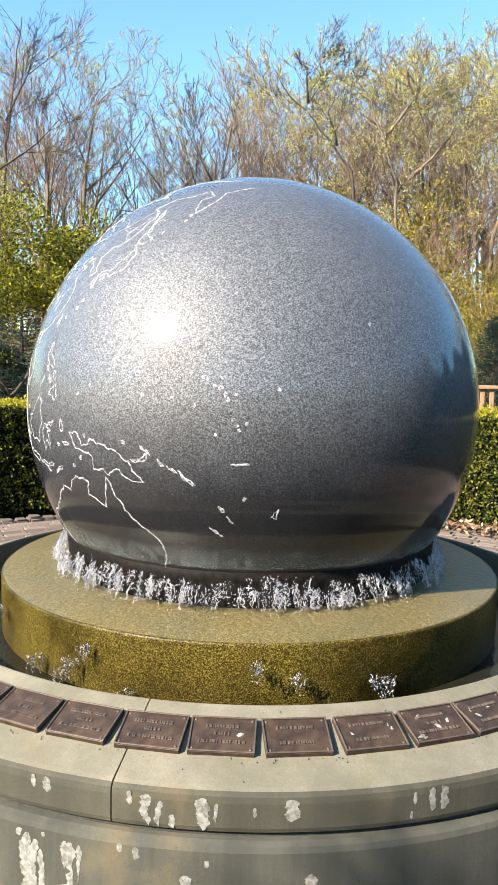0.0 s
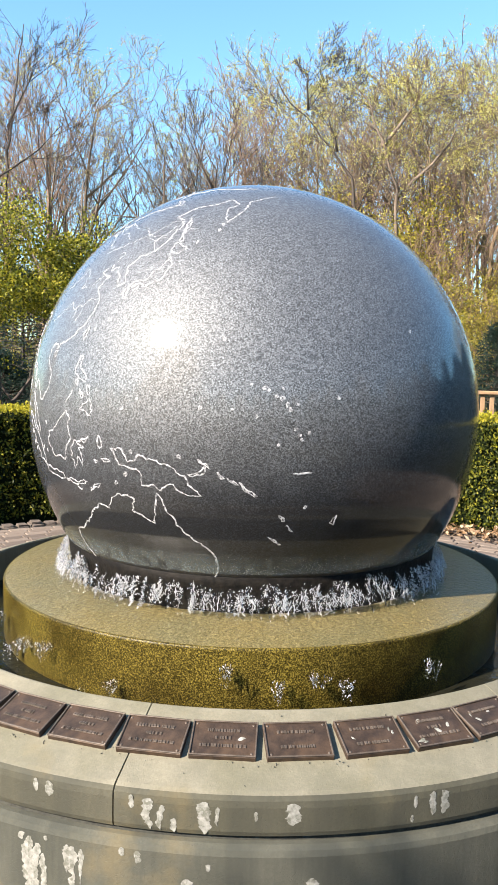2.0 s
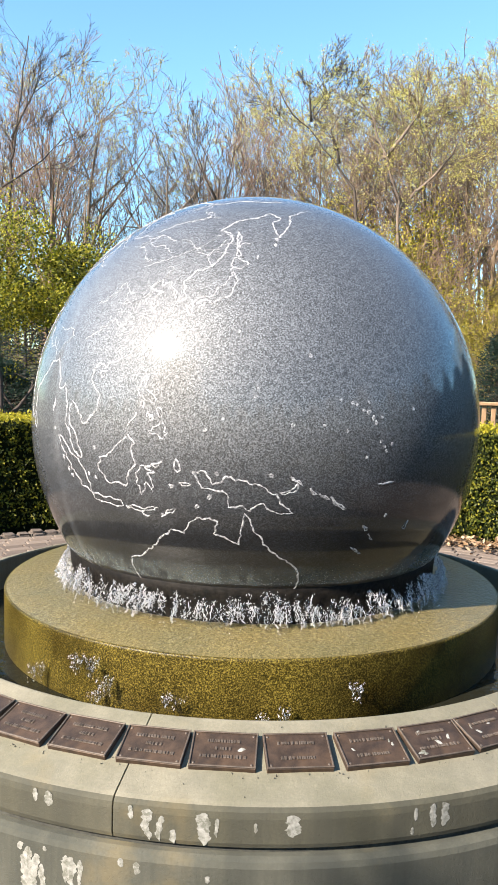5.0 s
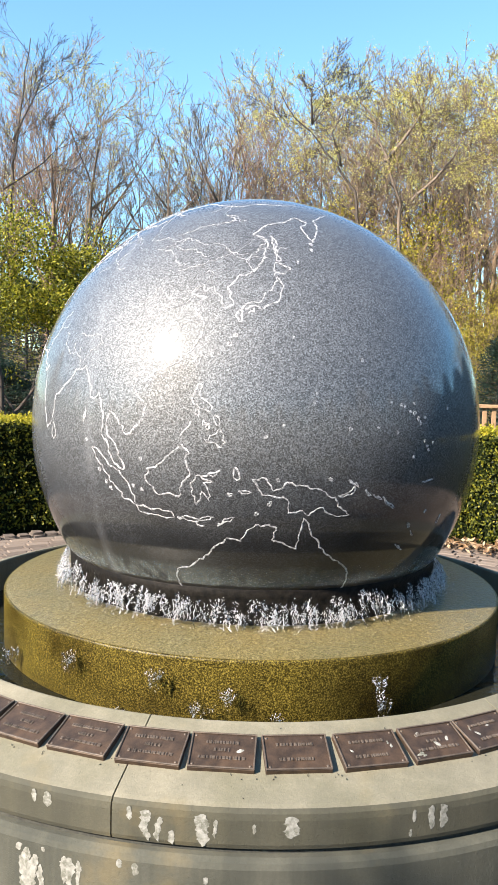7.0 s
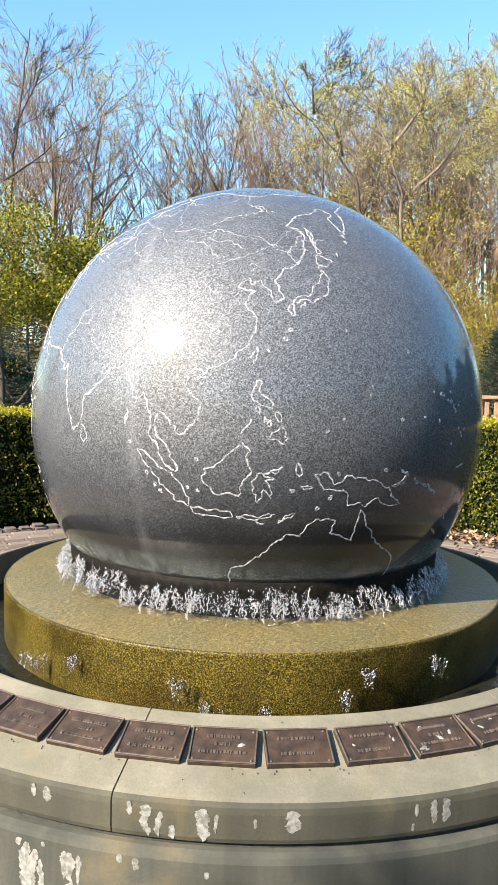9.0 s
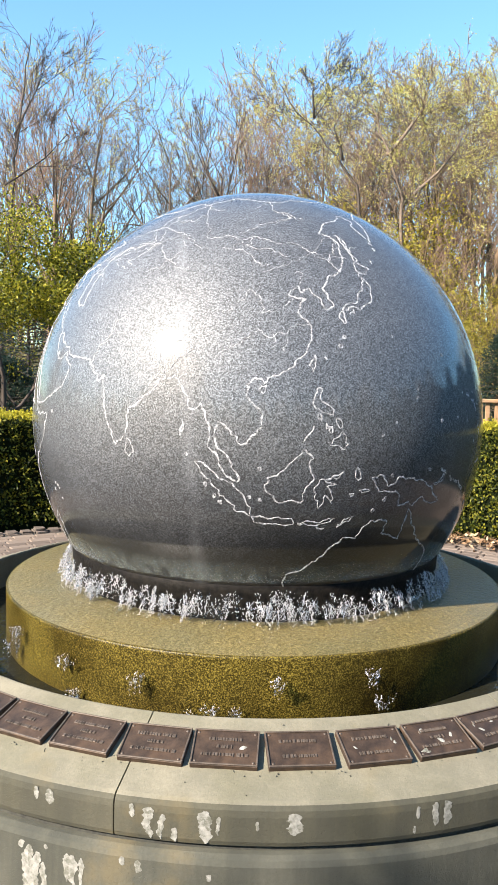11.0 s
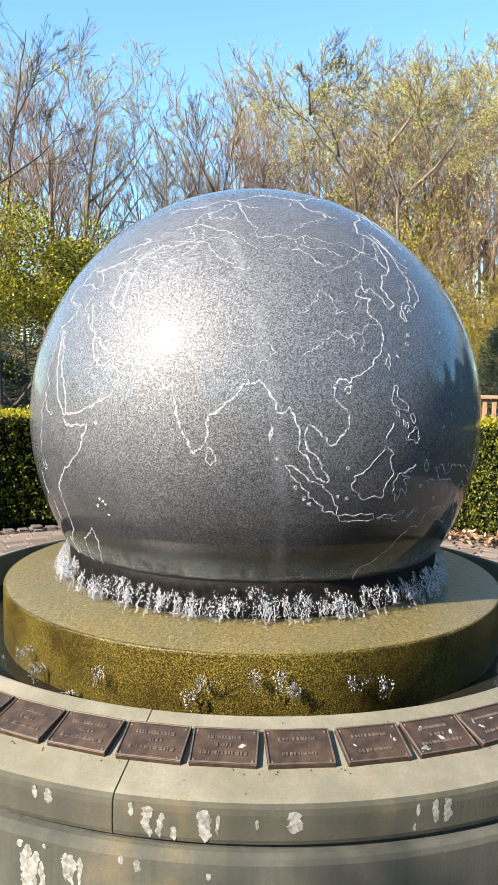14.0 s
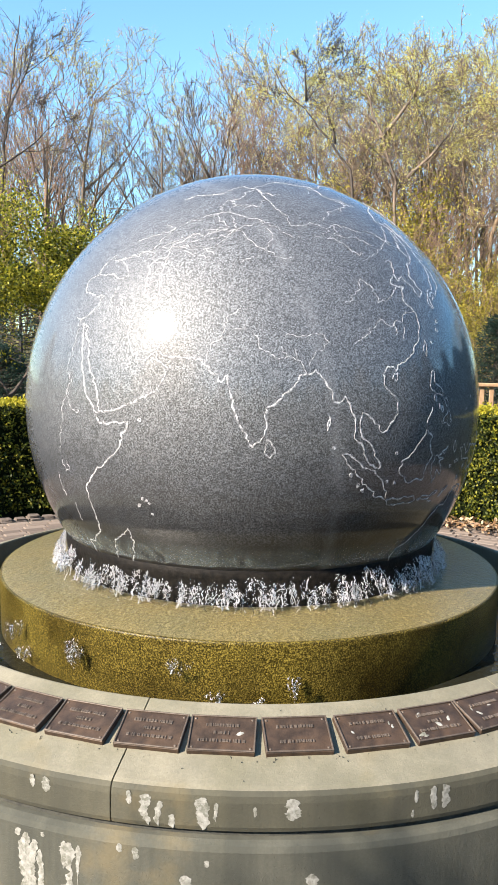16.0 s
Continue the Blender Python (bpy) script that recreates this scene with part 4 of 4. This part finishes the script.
def build_bushes():
    rng = random.Random(41)
    kinds = []
    for seed in range(3):
        bush = empty("bush")
        tagged(bush, "loose olive-yellow undergrowth bush at the wood's edge", "bush", "undergrowth")
        wood, tips, s = Soup(), [], Soup()
        for _ in range(7):
            a, t = rng.uniform(0, 6.28), rng.uniform(0.2, 0.9)
            grow(rng, wood, Vector((0, 0, -0.1)), Vector((math.cos(a) * t, math.sin(a) * t, 1)), rng.uniform(1.6, 2.6), 0.03, 3, tips, 0.18, 0.45, 0.1, (0, 3, 3, 4), 0.005)
        for _ in range(3500):
            p, d = rng.choice(tips)
            s.leaf(p + rand_dir(rng) * rng.uniform(0, 0.35), rand_dir(rng), rand_dir(rng), rng.uniform(0.03, 0.065), rng.uniform(0.02, 0.04))
        add("stem", wood.mesh("stem", BARK_TAN), bush)
        add("foliage", s.mesh("foliage", BUSH_LEAF), bush)
        kinds.append(bush)
    used = set()
    for i in range(88):
        y = rng.uniform(16, 27) if i < 30 else rng.uniform(27, 34)
        x = rng.uniform(-0.42, 0.42) * (y + 3.7)
        if i > 51:
            y = rng.uniform(13, 20)
            x = rng.uniform(0.17, 0.6) * (y + 3.7)
        if i >= 78:
            y = rng.uniform(19, 24)
            x = (0.135 + 0.017 * (i - 78)) * (y + 3.7)
        k = i % 3
        s = rng.uniform(0.7, 1.25) * (0.8 if x < 0 else 1.0) * (1.0 if i < 30 else 1.35 if i < 52 else 0.72 if i < 78 else 1.7 if i < 83 else 1.2)
        m = pose(x, y, ground_height(x, y) - 0.06, 0, 0, rng.uniform(0, 360)) @ Matrix.Diagonal((s, s, s, 1))
        if k in used:
            copy_thing(kinds[k], m)
        else:
            used.add(k)
            kinds[k].matrix_basis = m


build_bushes()

# ---------------------------------------------------------------- water
def bead(soup, p, r, rng):
    """A rounded drop of water."""
    b = len(soup.v)
    g = (1 + 5 ** 0.5) / 2
    q = Euler((rng.gauss(0, 0.5), rng.gauss(0, 0.5), rng.uniform(0, 6))).to_matrix()
    long = rng.uniform(1.0, 3.2)
    for x, y, z in ((-1, g, 0), (1, g, 0), (-1, -g, 0), (1, -g, 0), (0, -1, g), (0, 1, g), (0, -1, -g), (0, 1, -g), (g, 0, -1), (g, 0, 1), (-g, 0, -1), (-g, 0, 1)):
        soup.v.append(p + (q @ Vector((x, y, z * long))) * (r / 1.9) * rng.uniform(0.75, 1.2))
    for t in ((0, 11, 5), (0, 5, 1), (0, 1, 7), (0, 7, 10), (0, 10, 11), (1, 5, 9), (5, 11, 4), (11, 10, 2), (10, 7, 6), (7, 1, 8),
              (3, 9, 4), (3, 4, 2), (3, 2, 6), (3, 6, 8), (3, 8, 9), (4, 9, 5), (2, 4, 11), (6, 2, 10), (8, 6, 7), (9, 8, 1)):
        soup.f.append(tuple(b + k for k in t))


def strand(soup, pts, rng, thick):
    """A lumpy rope of water through the given points."""
    fat = [thick * rng.uniform(0.35, 1.0) * (1.7 if rng.random() < 0.25 else 1) for _ in pts]
    fat[0] *= 0.4
    fat[-1] *= 0.5
    soup.tube(pts, fat, 5)


def splash_mesh(seed, wide=14.0):
    """A stretch of the curtain of water that falls from the socket's lip and breaks up."""
    rng = random.Random(seed)
    clear, white = Soup(), Soup()
    heads = [(wide * ((i + rng.random()) / 9 - 0.5), rng.choice((0.03, 0.1, 0.2, 0.38))) for i in range(9)]
    for _ in range(80):
        a, least = rng.choice(heads)
        a += rng.gauss(0, 0.5)
        reach, k0 = rng.uniform(0.0, 0.04), least + rng.random() * (0.7 - least)
        n, k1 = rng.randint(4, 7), min(1.0, k0 + rng.uniform(0.12, 0.45))
        pts = []
        for i in range(n):
            k = k0 + (k1 - k0) * i / (n - 1)
            b = radians(a + rng.gauss(0, 0.34))
            r = 0.846 + 0.022 * k + reach * k ** 1.5 + rng.gauss(0, 0.002)
            z = 0.784 - 0.118 * k ** 1.3 + rng.gauss(0, 0.003)
            pts.append(Vector((r * math.sin(b), -r * math.cos(b), max(0.662, z))))
        if rng.random() < 0.6:
            strand(clear if rng.random() < 0.5 else white, pts, rng, rng.uniform(0.0010, 0.0026))
        for p in pts:
            if rng.random() < 0.9:
                bead(clear if rng.random() < 0.4 else white, p + rand_dir(rng) * rng.uniform(0.0, 0.010), rng.uniform(0.0007, 0.0020) * rng.choice((1, 1, 1.5)), rng)
    for _ in range(14):
        a = radians(rng.uniform(-wide / 2, wide / 2))
        r = 0.87 + abs(rng.gauss(0, 0.035))
        bead(clear if rng.random() < 0.5 else white, Vector((r * math.sin(a), -r * math.cos(a), 0.664 + rng.random() ** 3 * 0.04)), rng.uniform(0.0008, 0.0022), rng)
    me = mesh_of("splash", clear.v + white.v, clear.f + [tuple(len(clear.v) + k for k in f) for f in white.f], SPLASH, True)
    me.materials.append(FOAM)
    for p in me.polygons[len(clear.f):]:
        p.material_index = 1
    return me


def build_film():
    """A thin sheet of water that clings to the ball's foot and ends in a ragged drip line."""
    rows, count = 9, 420
    verts, faces = [], []
    for i in range(count):
        a = 2 * math.pi * i / count
        top = 0.905 + 0.030 * noise.noise(Vector((math.sin(a) * 9, math.cos(a) * 9, 1.0))) + 0.012 * noise.noise(Vector((math.sin(a) * 60, math.cos(a) * 60, 2.0)))
        low = 0.812 + 0.008 * noise.noise(Vector((math.sin(a) * 45, math.cos(a) * 45, 3.0)))
        for j in range(rows):
            k = j / (rows - 1)
            z = top + (low - top) * k
            ripple = 0.0016 * noise.noise(Vector((math.sin(a) * 70, math.cos(a) * 70, z * 6)))
            r = math.sqrt(1 - (z - BALL_Z) ** 2) + 0.0006 + (0.003 + ripple) * math.sin(math.pi * min(1.0, 0.1 + k * 0.95)) ** 0.7
            verts.append((r * math.sin(a), -r * math.cos(a), z))
    for i in range(count):
        p, q = i * rows, ((i + 1) % count) * rows
        faces += [(p + j, p + j + 1, q + j + 1, q + j) for j in range(rows - 1)]
    tagged(new("water_film", mesh_of("water_film", verts, faces, FILM, True)), "thin sheet of water clinging to the ball's foot", "water", kind="stuff")


build_film()
SPLASHES = []


def build_splashes():
    shapes = [splash_mesh(300 + i) for i in range(9)]
    for i in range(36):
        ob = new("water_splash", shapes[(i * 4) % 9])
        tagged(ob, "glinting collar of water splashing at the ball's foot", "water", "water round the ball", "stuff")
        SPLASHES.append((ob, i * 10.0))


build_splashes()


def trickle_mesh(seed):
    """A torn wedge of falling water, wide above and ragged below."""
    rng = random.Random(seed)
    clear, white = Soup(), Soup()
    wide, tall = rng.uniform(0.022, 0.055), rng.uniform(0.045, 0.09)
    for _ in range(15):
        x, n = rng.gauss(0, wide * 0.5), rng.randint(4, 7)
        long, off = tall * rng.uniform(0.3, 1.0), abs(rng.gauss(0.038, 0.014))
        pts = []
        for i in range(n):
            k = i / (n - 1)
            pts.append(Vector((x * (1 - 0.5 * k) + rng.gauss(0, 0.0016), -off + rng.gauss(0, 0.002), tall * 0.5 - long * k + rng.gauss(0, 0.002))))
        strand(clear, pts, rng, rng.uniform(0.0008, 0.0022))
        for p in pts:
            bead(white if rng.random() < 0.75 else clear, p + rand_dir(rng) * 0.005, rng.uniform(0.0007, 0.0022), rng)
    me = mesh_of("trickle", clear.v + white.v, clear.f + [tuple(len(clear.v) + k for k in f) for f in white.f], SPLASH, True)
    me.materials.append(FOAM)
    for p in me.polygons[len(clear.f):]:
        p.material_index = 1
    return me


TRICKLES = []


def build_trickles():
    rng = random.Random(9)
    shapes = [trickle_mesh(400 + i) for i in range(5)]
    for i in range(15):
        ob = new("falling_water", shapes[i % 5])
        tagged(ob, "loose clump of water falling down the pedestal's side", "water", "water falling from the pedestal", "stuff")
        TRICKLES.append((ob, -58 + 88 * (i + rng.uniform(0.1, 0.9)) / 15, rng.uniform(0.5, 0.9), rng.uniform(0, 1)))


build_trickles()


# ---------------------------------------------------------------- lime crusts
def build_lime():
    rng = random.Random(14)

    def streak(a, top, bottom, wide, radius, host_name):
        """An irregular crust that ran down a wall of that radius."""
        n = max(8, int((top - bottom) / 0.004))
        verts, faces, drift, left, right = [], [], 0.0, 0.9, 0.9
        for i in range(n + 1):
            k = i / n
            z = top + (bottom - top) * k
            drift = 0.9 * drift + rng.gauss(0, 0.035) * wide
            left, right = (min(1.25, max(0.1, h + rng.gauss(0, 0.14))) for h in (left, right))
            ends = min(1, 7 * k + 0.25, 5 * (1 - k) + 0.12)
            for side, h in ((-1, left), (0, 0), (1, right)):
                b = radians(a) + (drift + side * wide / 2 * h * ends * rng.uniform(0.8, 1.2)) / radius
                r = radius + (0.0007 if side == 0 else 0.0004)
                verts.append((r * math.sin(b), -r * math.cos(b), z))
            if i:
                q = 3 * i
                faces += [(q - 3, q, q + 1, q - 2), (q - 2, q + 1, q + 2, q - 1)]
        ob = add("lime_streak", mesh_of("lime_streak", verts, faces, LIME), bpy.data.objects[host_name], "chalky white lime run")
        return ob

    for x, y0, y1, w in ((38, 1385, 1418, 9), (65, 1388, 1424, 14), (228, 1404, 1425, 9), (262, 1408, 1464, 20), (285, 1420, 1464, 13), (310, 1446, 1468, 12), (365, 1408, 1470, 20),
                         (390, 1418, 1450, 9), (527, 1408, 1446, 22), (460, 1425, 1438, 7), (760, 1405, 1424, 9), (795, 1396, 1442, 11), (815, 1388, 1442, 22), (755, 1445, 1454, 8)):
        a = math.degrees(math.asin((x - 441) * 2.04 / 1427 / 1.72))
        drop_y = 75 * (1 - math.cos(radians(a))) * 1.9
        k0, k1 = (y0 - 1406 + drop_y) / 73, (y1 - 1406 + drop_y) / 73
        streak(a, 0.446 - 0.098 * max(0, k0), 0.446 - 0.098 * min(0.95, k1 + 0.10), w * 0.0015, 1.7202, "fountain_basin")
    for x, z0, z1, w in ((12, 0.298, 0.275, 0.020), (28, 0.290, 0.05, 0.040), (46, 0.275, 0.05, 0.044), (56, 0.25, 0.12, 0.018), (118, 0.288, 0.05, 0.050), (133, 0.285, 0.16, 0.016), (106, 0.290, 0.21, 0.016), (62, 0.302, 0.288, 0.012), (212, 0.31, 0.285, 0.016),
                         (242, 0.305, 0.27, 0.02), (375, 0.285, 0.265, 0.012), (566, 0.25, 0.12, 0.03), (336, 0.24, 0.17, 0.03)):
        a = math.degrees(math.asin((x - 441) * 2.04 / 1427 / 1.744))
        streak(a, z0, z1, w, 1.7442, "wall")


build_lime()


# ---------------------------------------------------------------- kerb, leaves, screen of conifers, pavers
def build_crumbs():
    """Grit and bits of leaf that lie on the cap in front of the plaques."""
    rng = random.Random(61)
    s = Soup()
    for _ in range(70):
        a = radians(rng.uniform(-34, 34))
        r = rng.choice((rng.uniform(1.605, 1.625), rng.uniform(1.605, 1.625), rng.uniform(1.42, 1.70)))
        z = 0.557 - (r - 1.41) * 0.3225 + 0.001
        bead(s, Vector((r * math.sin(a), -r * math.cos(a), z)), rng.uniform(0.0006, 0.0020), rng)
    tagged(new("grit", s.mesh("grit", GRIT)), "dark crumbs of grit on the sloping cap", "grit", kind="stuff")


build_crumbs()


def build_kerb():
    rng = random.Random(17)
    for i in range(60):
        a = 128 + i * 1.75
        bm = box_bm(rng.uniform(0.125, 0.138), rng.uniform(0.13, 0.16), 0.12, 0.022, 2)
        for v in bm.verts:
            v.co += rand_dir(rng) * 0.006
        ob = part("kerb_stone", bm, KERB, pavement, "rough reddish-grey kerb stone")
        r = 4.27 + rng.uniform(-0.01, 0.01)
        ob.matrix_basis = Matrix.Rotation(radians(a), 4, "Z") @ pose(0, -r, -0.045 + rng.uniform(-0.012, 0.012), rng.uniform(-4, 4), rng.uniform(-4, 4), rng.uniform(-3, 3))


build_kerb()


def build_litter():
    rng = random.Random(19)
    s = Soup()
    for _ in range(1500):
        a = radians(rng.uniform(126, 178))
        r = 4.18 - abs(rng.gauss(0, 0.14))
        d = rand_dir(rng)
        d.z = abs(d.z) * 0.4
        s.leaf(Vector((r * math.sin(a), -r * math.cos(a), 0.02 + rng.uniform(0, 0.06))), d.normalized(), (Vector((0, 0, 1)) + rand_dir(rng) * 0.8).normalized(), rng.uniform(0.03, 0.07), rng.uniform(0.02, 0.045))
    ob = new("leaf_litter", s.mesh("leaf_litter", DRY_LEAF))
    tagged(ob, "drift of dry brown leaves along the hedge foot", "leaves", kind="stuff")


build_litter()

screen = bpy.data.objects["conifer"]
rng = random.Random(23)
# added unseen ring of conifers: dark reflections in the ball, less sky light
for i in range(30):
    a = -118 + i * 8.0
    toward_sun = -108 < a < -14
    s = (1.7 if toward_sun else 1.9) * rng.uniform(0.8, 1.2)
    r = rng.uniform(10.5, 13) + (2 if toward_sun else 0)
    copy_thing(screen, pose(r * math.sin(radians(a)), -r * math.cos(radians(a)), 0, 0, 0, rng.uniform(0, 360)) @ Matrix.Diagonal((s, s, s, 1)))


# tall unseen conifers added behind the terrace, sunward, to shade the front paving
for x, y in ((-11.9, -11.2), (-10.6, -10.9), (-9.6, -10.4), (-8.3, -9.7), (-7.3, -11.0), (-10.0, -12.6)):
    k = 4.0 * rng.uniform(0.96, 1.02)
    copy_thing(screen, pose(x, y, 0, 0, 0, rng.uniform(0, 360)) @ Matrix.Diagonal((k, k, k, 1)))

# more unseen conifers, widened to overlap, to darken the ball's right-hand reflection
for i in range(20):
    a, d = radians(37 + i * 2.4), rng.uniform(14, 18)
    k = rng.uniform(1.5, 2.0)
    copy_thing(screen, pose(d * math.sin(a), d * math.cos(a) - 3.7, 0, 0, 0, rng.uniform(0, 360)) @ Matrix.Diagonal((2 * k, 2 * k, k, 1)))


def build_pavers():
    """Clay pavers in rings; the two stretches seen past the basin are single pieces."""
    rng = random.Random(29)
    bm = box_bm(0.192, 0.094, 0.05, 0.006, 1)
    me = bpy.data.meshes.new("paver")
    bm.to_mesh(me)
    bm.free()
    me.materials.append(PAVER)
    rest = Soup()
    r = 1.86
    while r < 4.15:
        n = int(2 * math.pi * r / 0.2)
        for i in range(n):
            a = 360 * (i + 0.5 * (round(r * 10) % 2)) / n
            z = -0.024 + rng.uniform(-0.002, 0.002)
            m = Matrix.Rotation(radians(a), 4, "Z") @ pose(0, -r, z, rng.uniform(-0.6, 0.6), rng.uniform(-0.6, 0.6), rng.uniform(-0.8, 0.8))
            if r > 3.05 and (137 < a < 160 or 200 < a < 223):
                add("paver", me, pavement, m=m)
            else:
                b = len(rest.v)
                rest.v += [m @ v.co for v in me.vertices]
                rest.f += [tuple(b + k for k in p.vertices) for p in me.polygons]
        r += 0.1
    ob = add("paver_field", rest.mesh("paver_field", PAVER_FIELD), pavement)
    tagged(ob, "joined field of tan clay pavers", kind="stuff")


build_pavers()



# ---------------------------------------------------------------- motion of the things
def motions():
    rows = []
    for i in range(33):
        t = i * 0.5
        m = AXIS_TILT @ Matrix.Rotation(radians(SPIN * t), 3, "Z") @ EARTH
        rows.append((t, Matrix.Translation((0, 0, BALL_Z)) @ m.to_4x4()))
    walk(ball, rows)

    # the collar of water seethes: each stretch shifts, lifts and sinks ten times a second
    for i, (ob, a) in enumerate(SPLASHES):
        rng = random.Random(500 + i)
        rows = []
        for k in range(161):
            turn = a + rng.uniform(-3, 3)
            rows.append((k * 0.1, Matrix.Rotation(radians(turn), 4, "Z") @ pose(0, 0, rng.uniform(-0.020, 0.008))))
        walk(ob, rows)

    # clumps slide off the pedestal's edge into the pool, and come up again inside it
    for ob, a, period, phase in TRICKLES:
        rows, t = [], 0.0
        k = phase
        while t < 16.0:
            cycle = k % 1.0
            if cycle < 0.7:
                r, z = 1.121, 0.560 - 0.185 * (cycle / 0.7) ** 1.5
            else:
                r, z = 0.98, 0.36 + 0.20 * (cycle - 0.7) / 0.3
            wob = 2.0 * math.sin(a * 3 + math.floor(k) * 2.4)
            rows.append((t, Matrix.Rotation(radians(a + wob * 3), 4, "Z") @ pose(0, -r, z)))
            t = round(t + 1 / 15, 4)
            k += 1 / 15 / period
        rows.append((16.0, rows[-1][1]))
        walk(ob, rows)


motions()
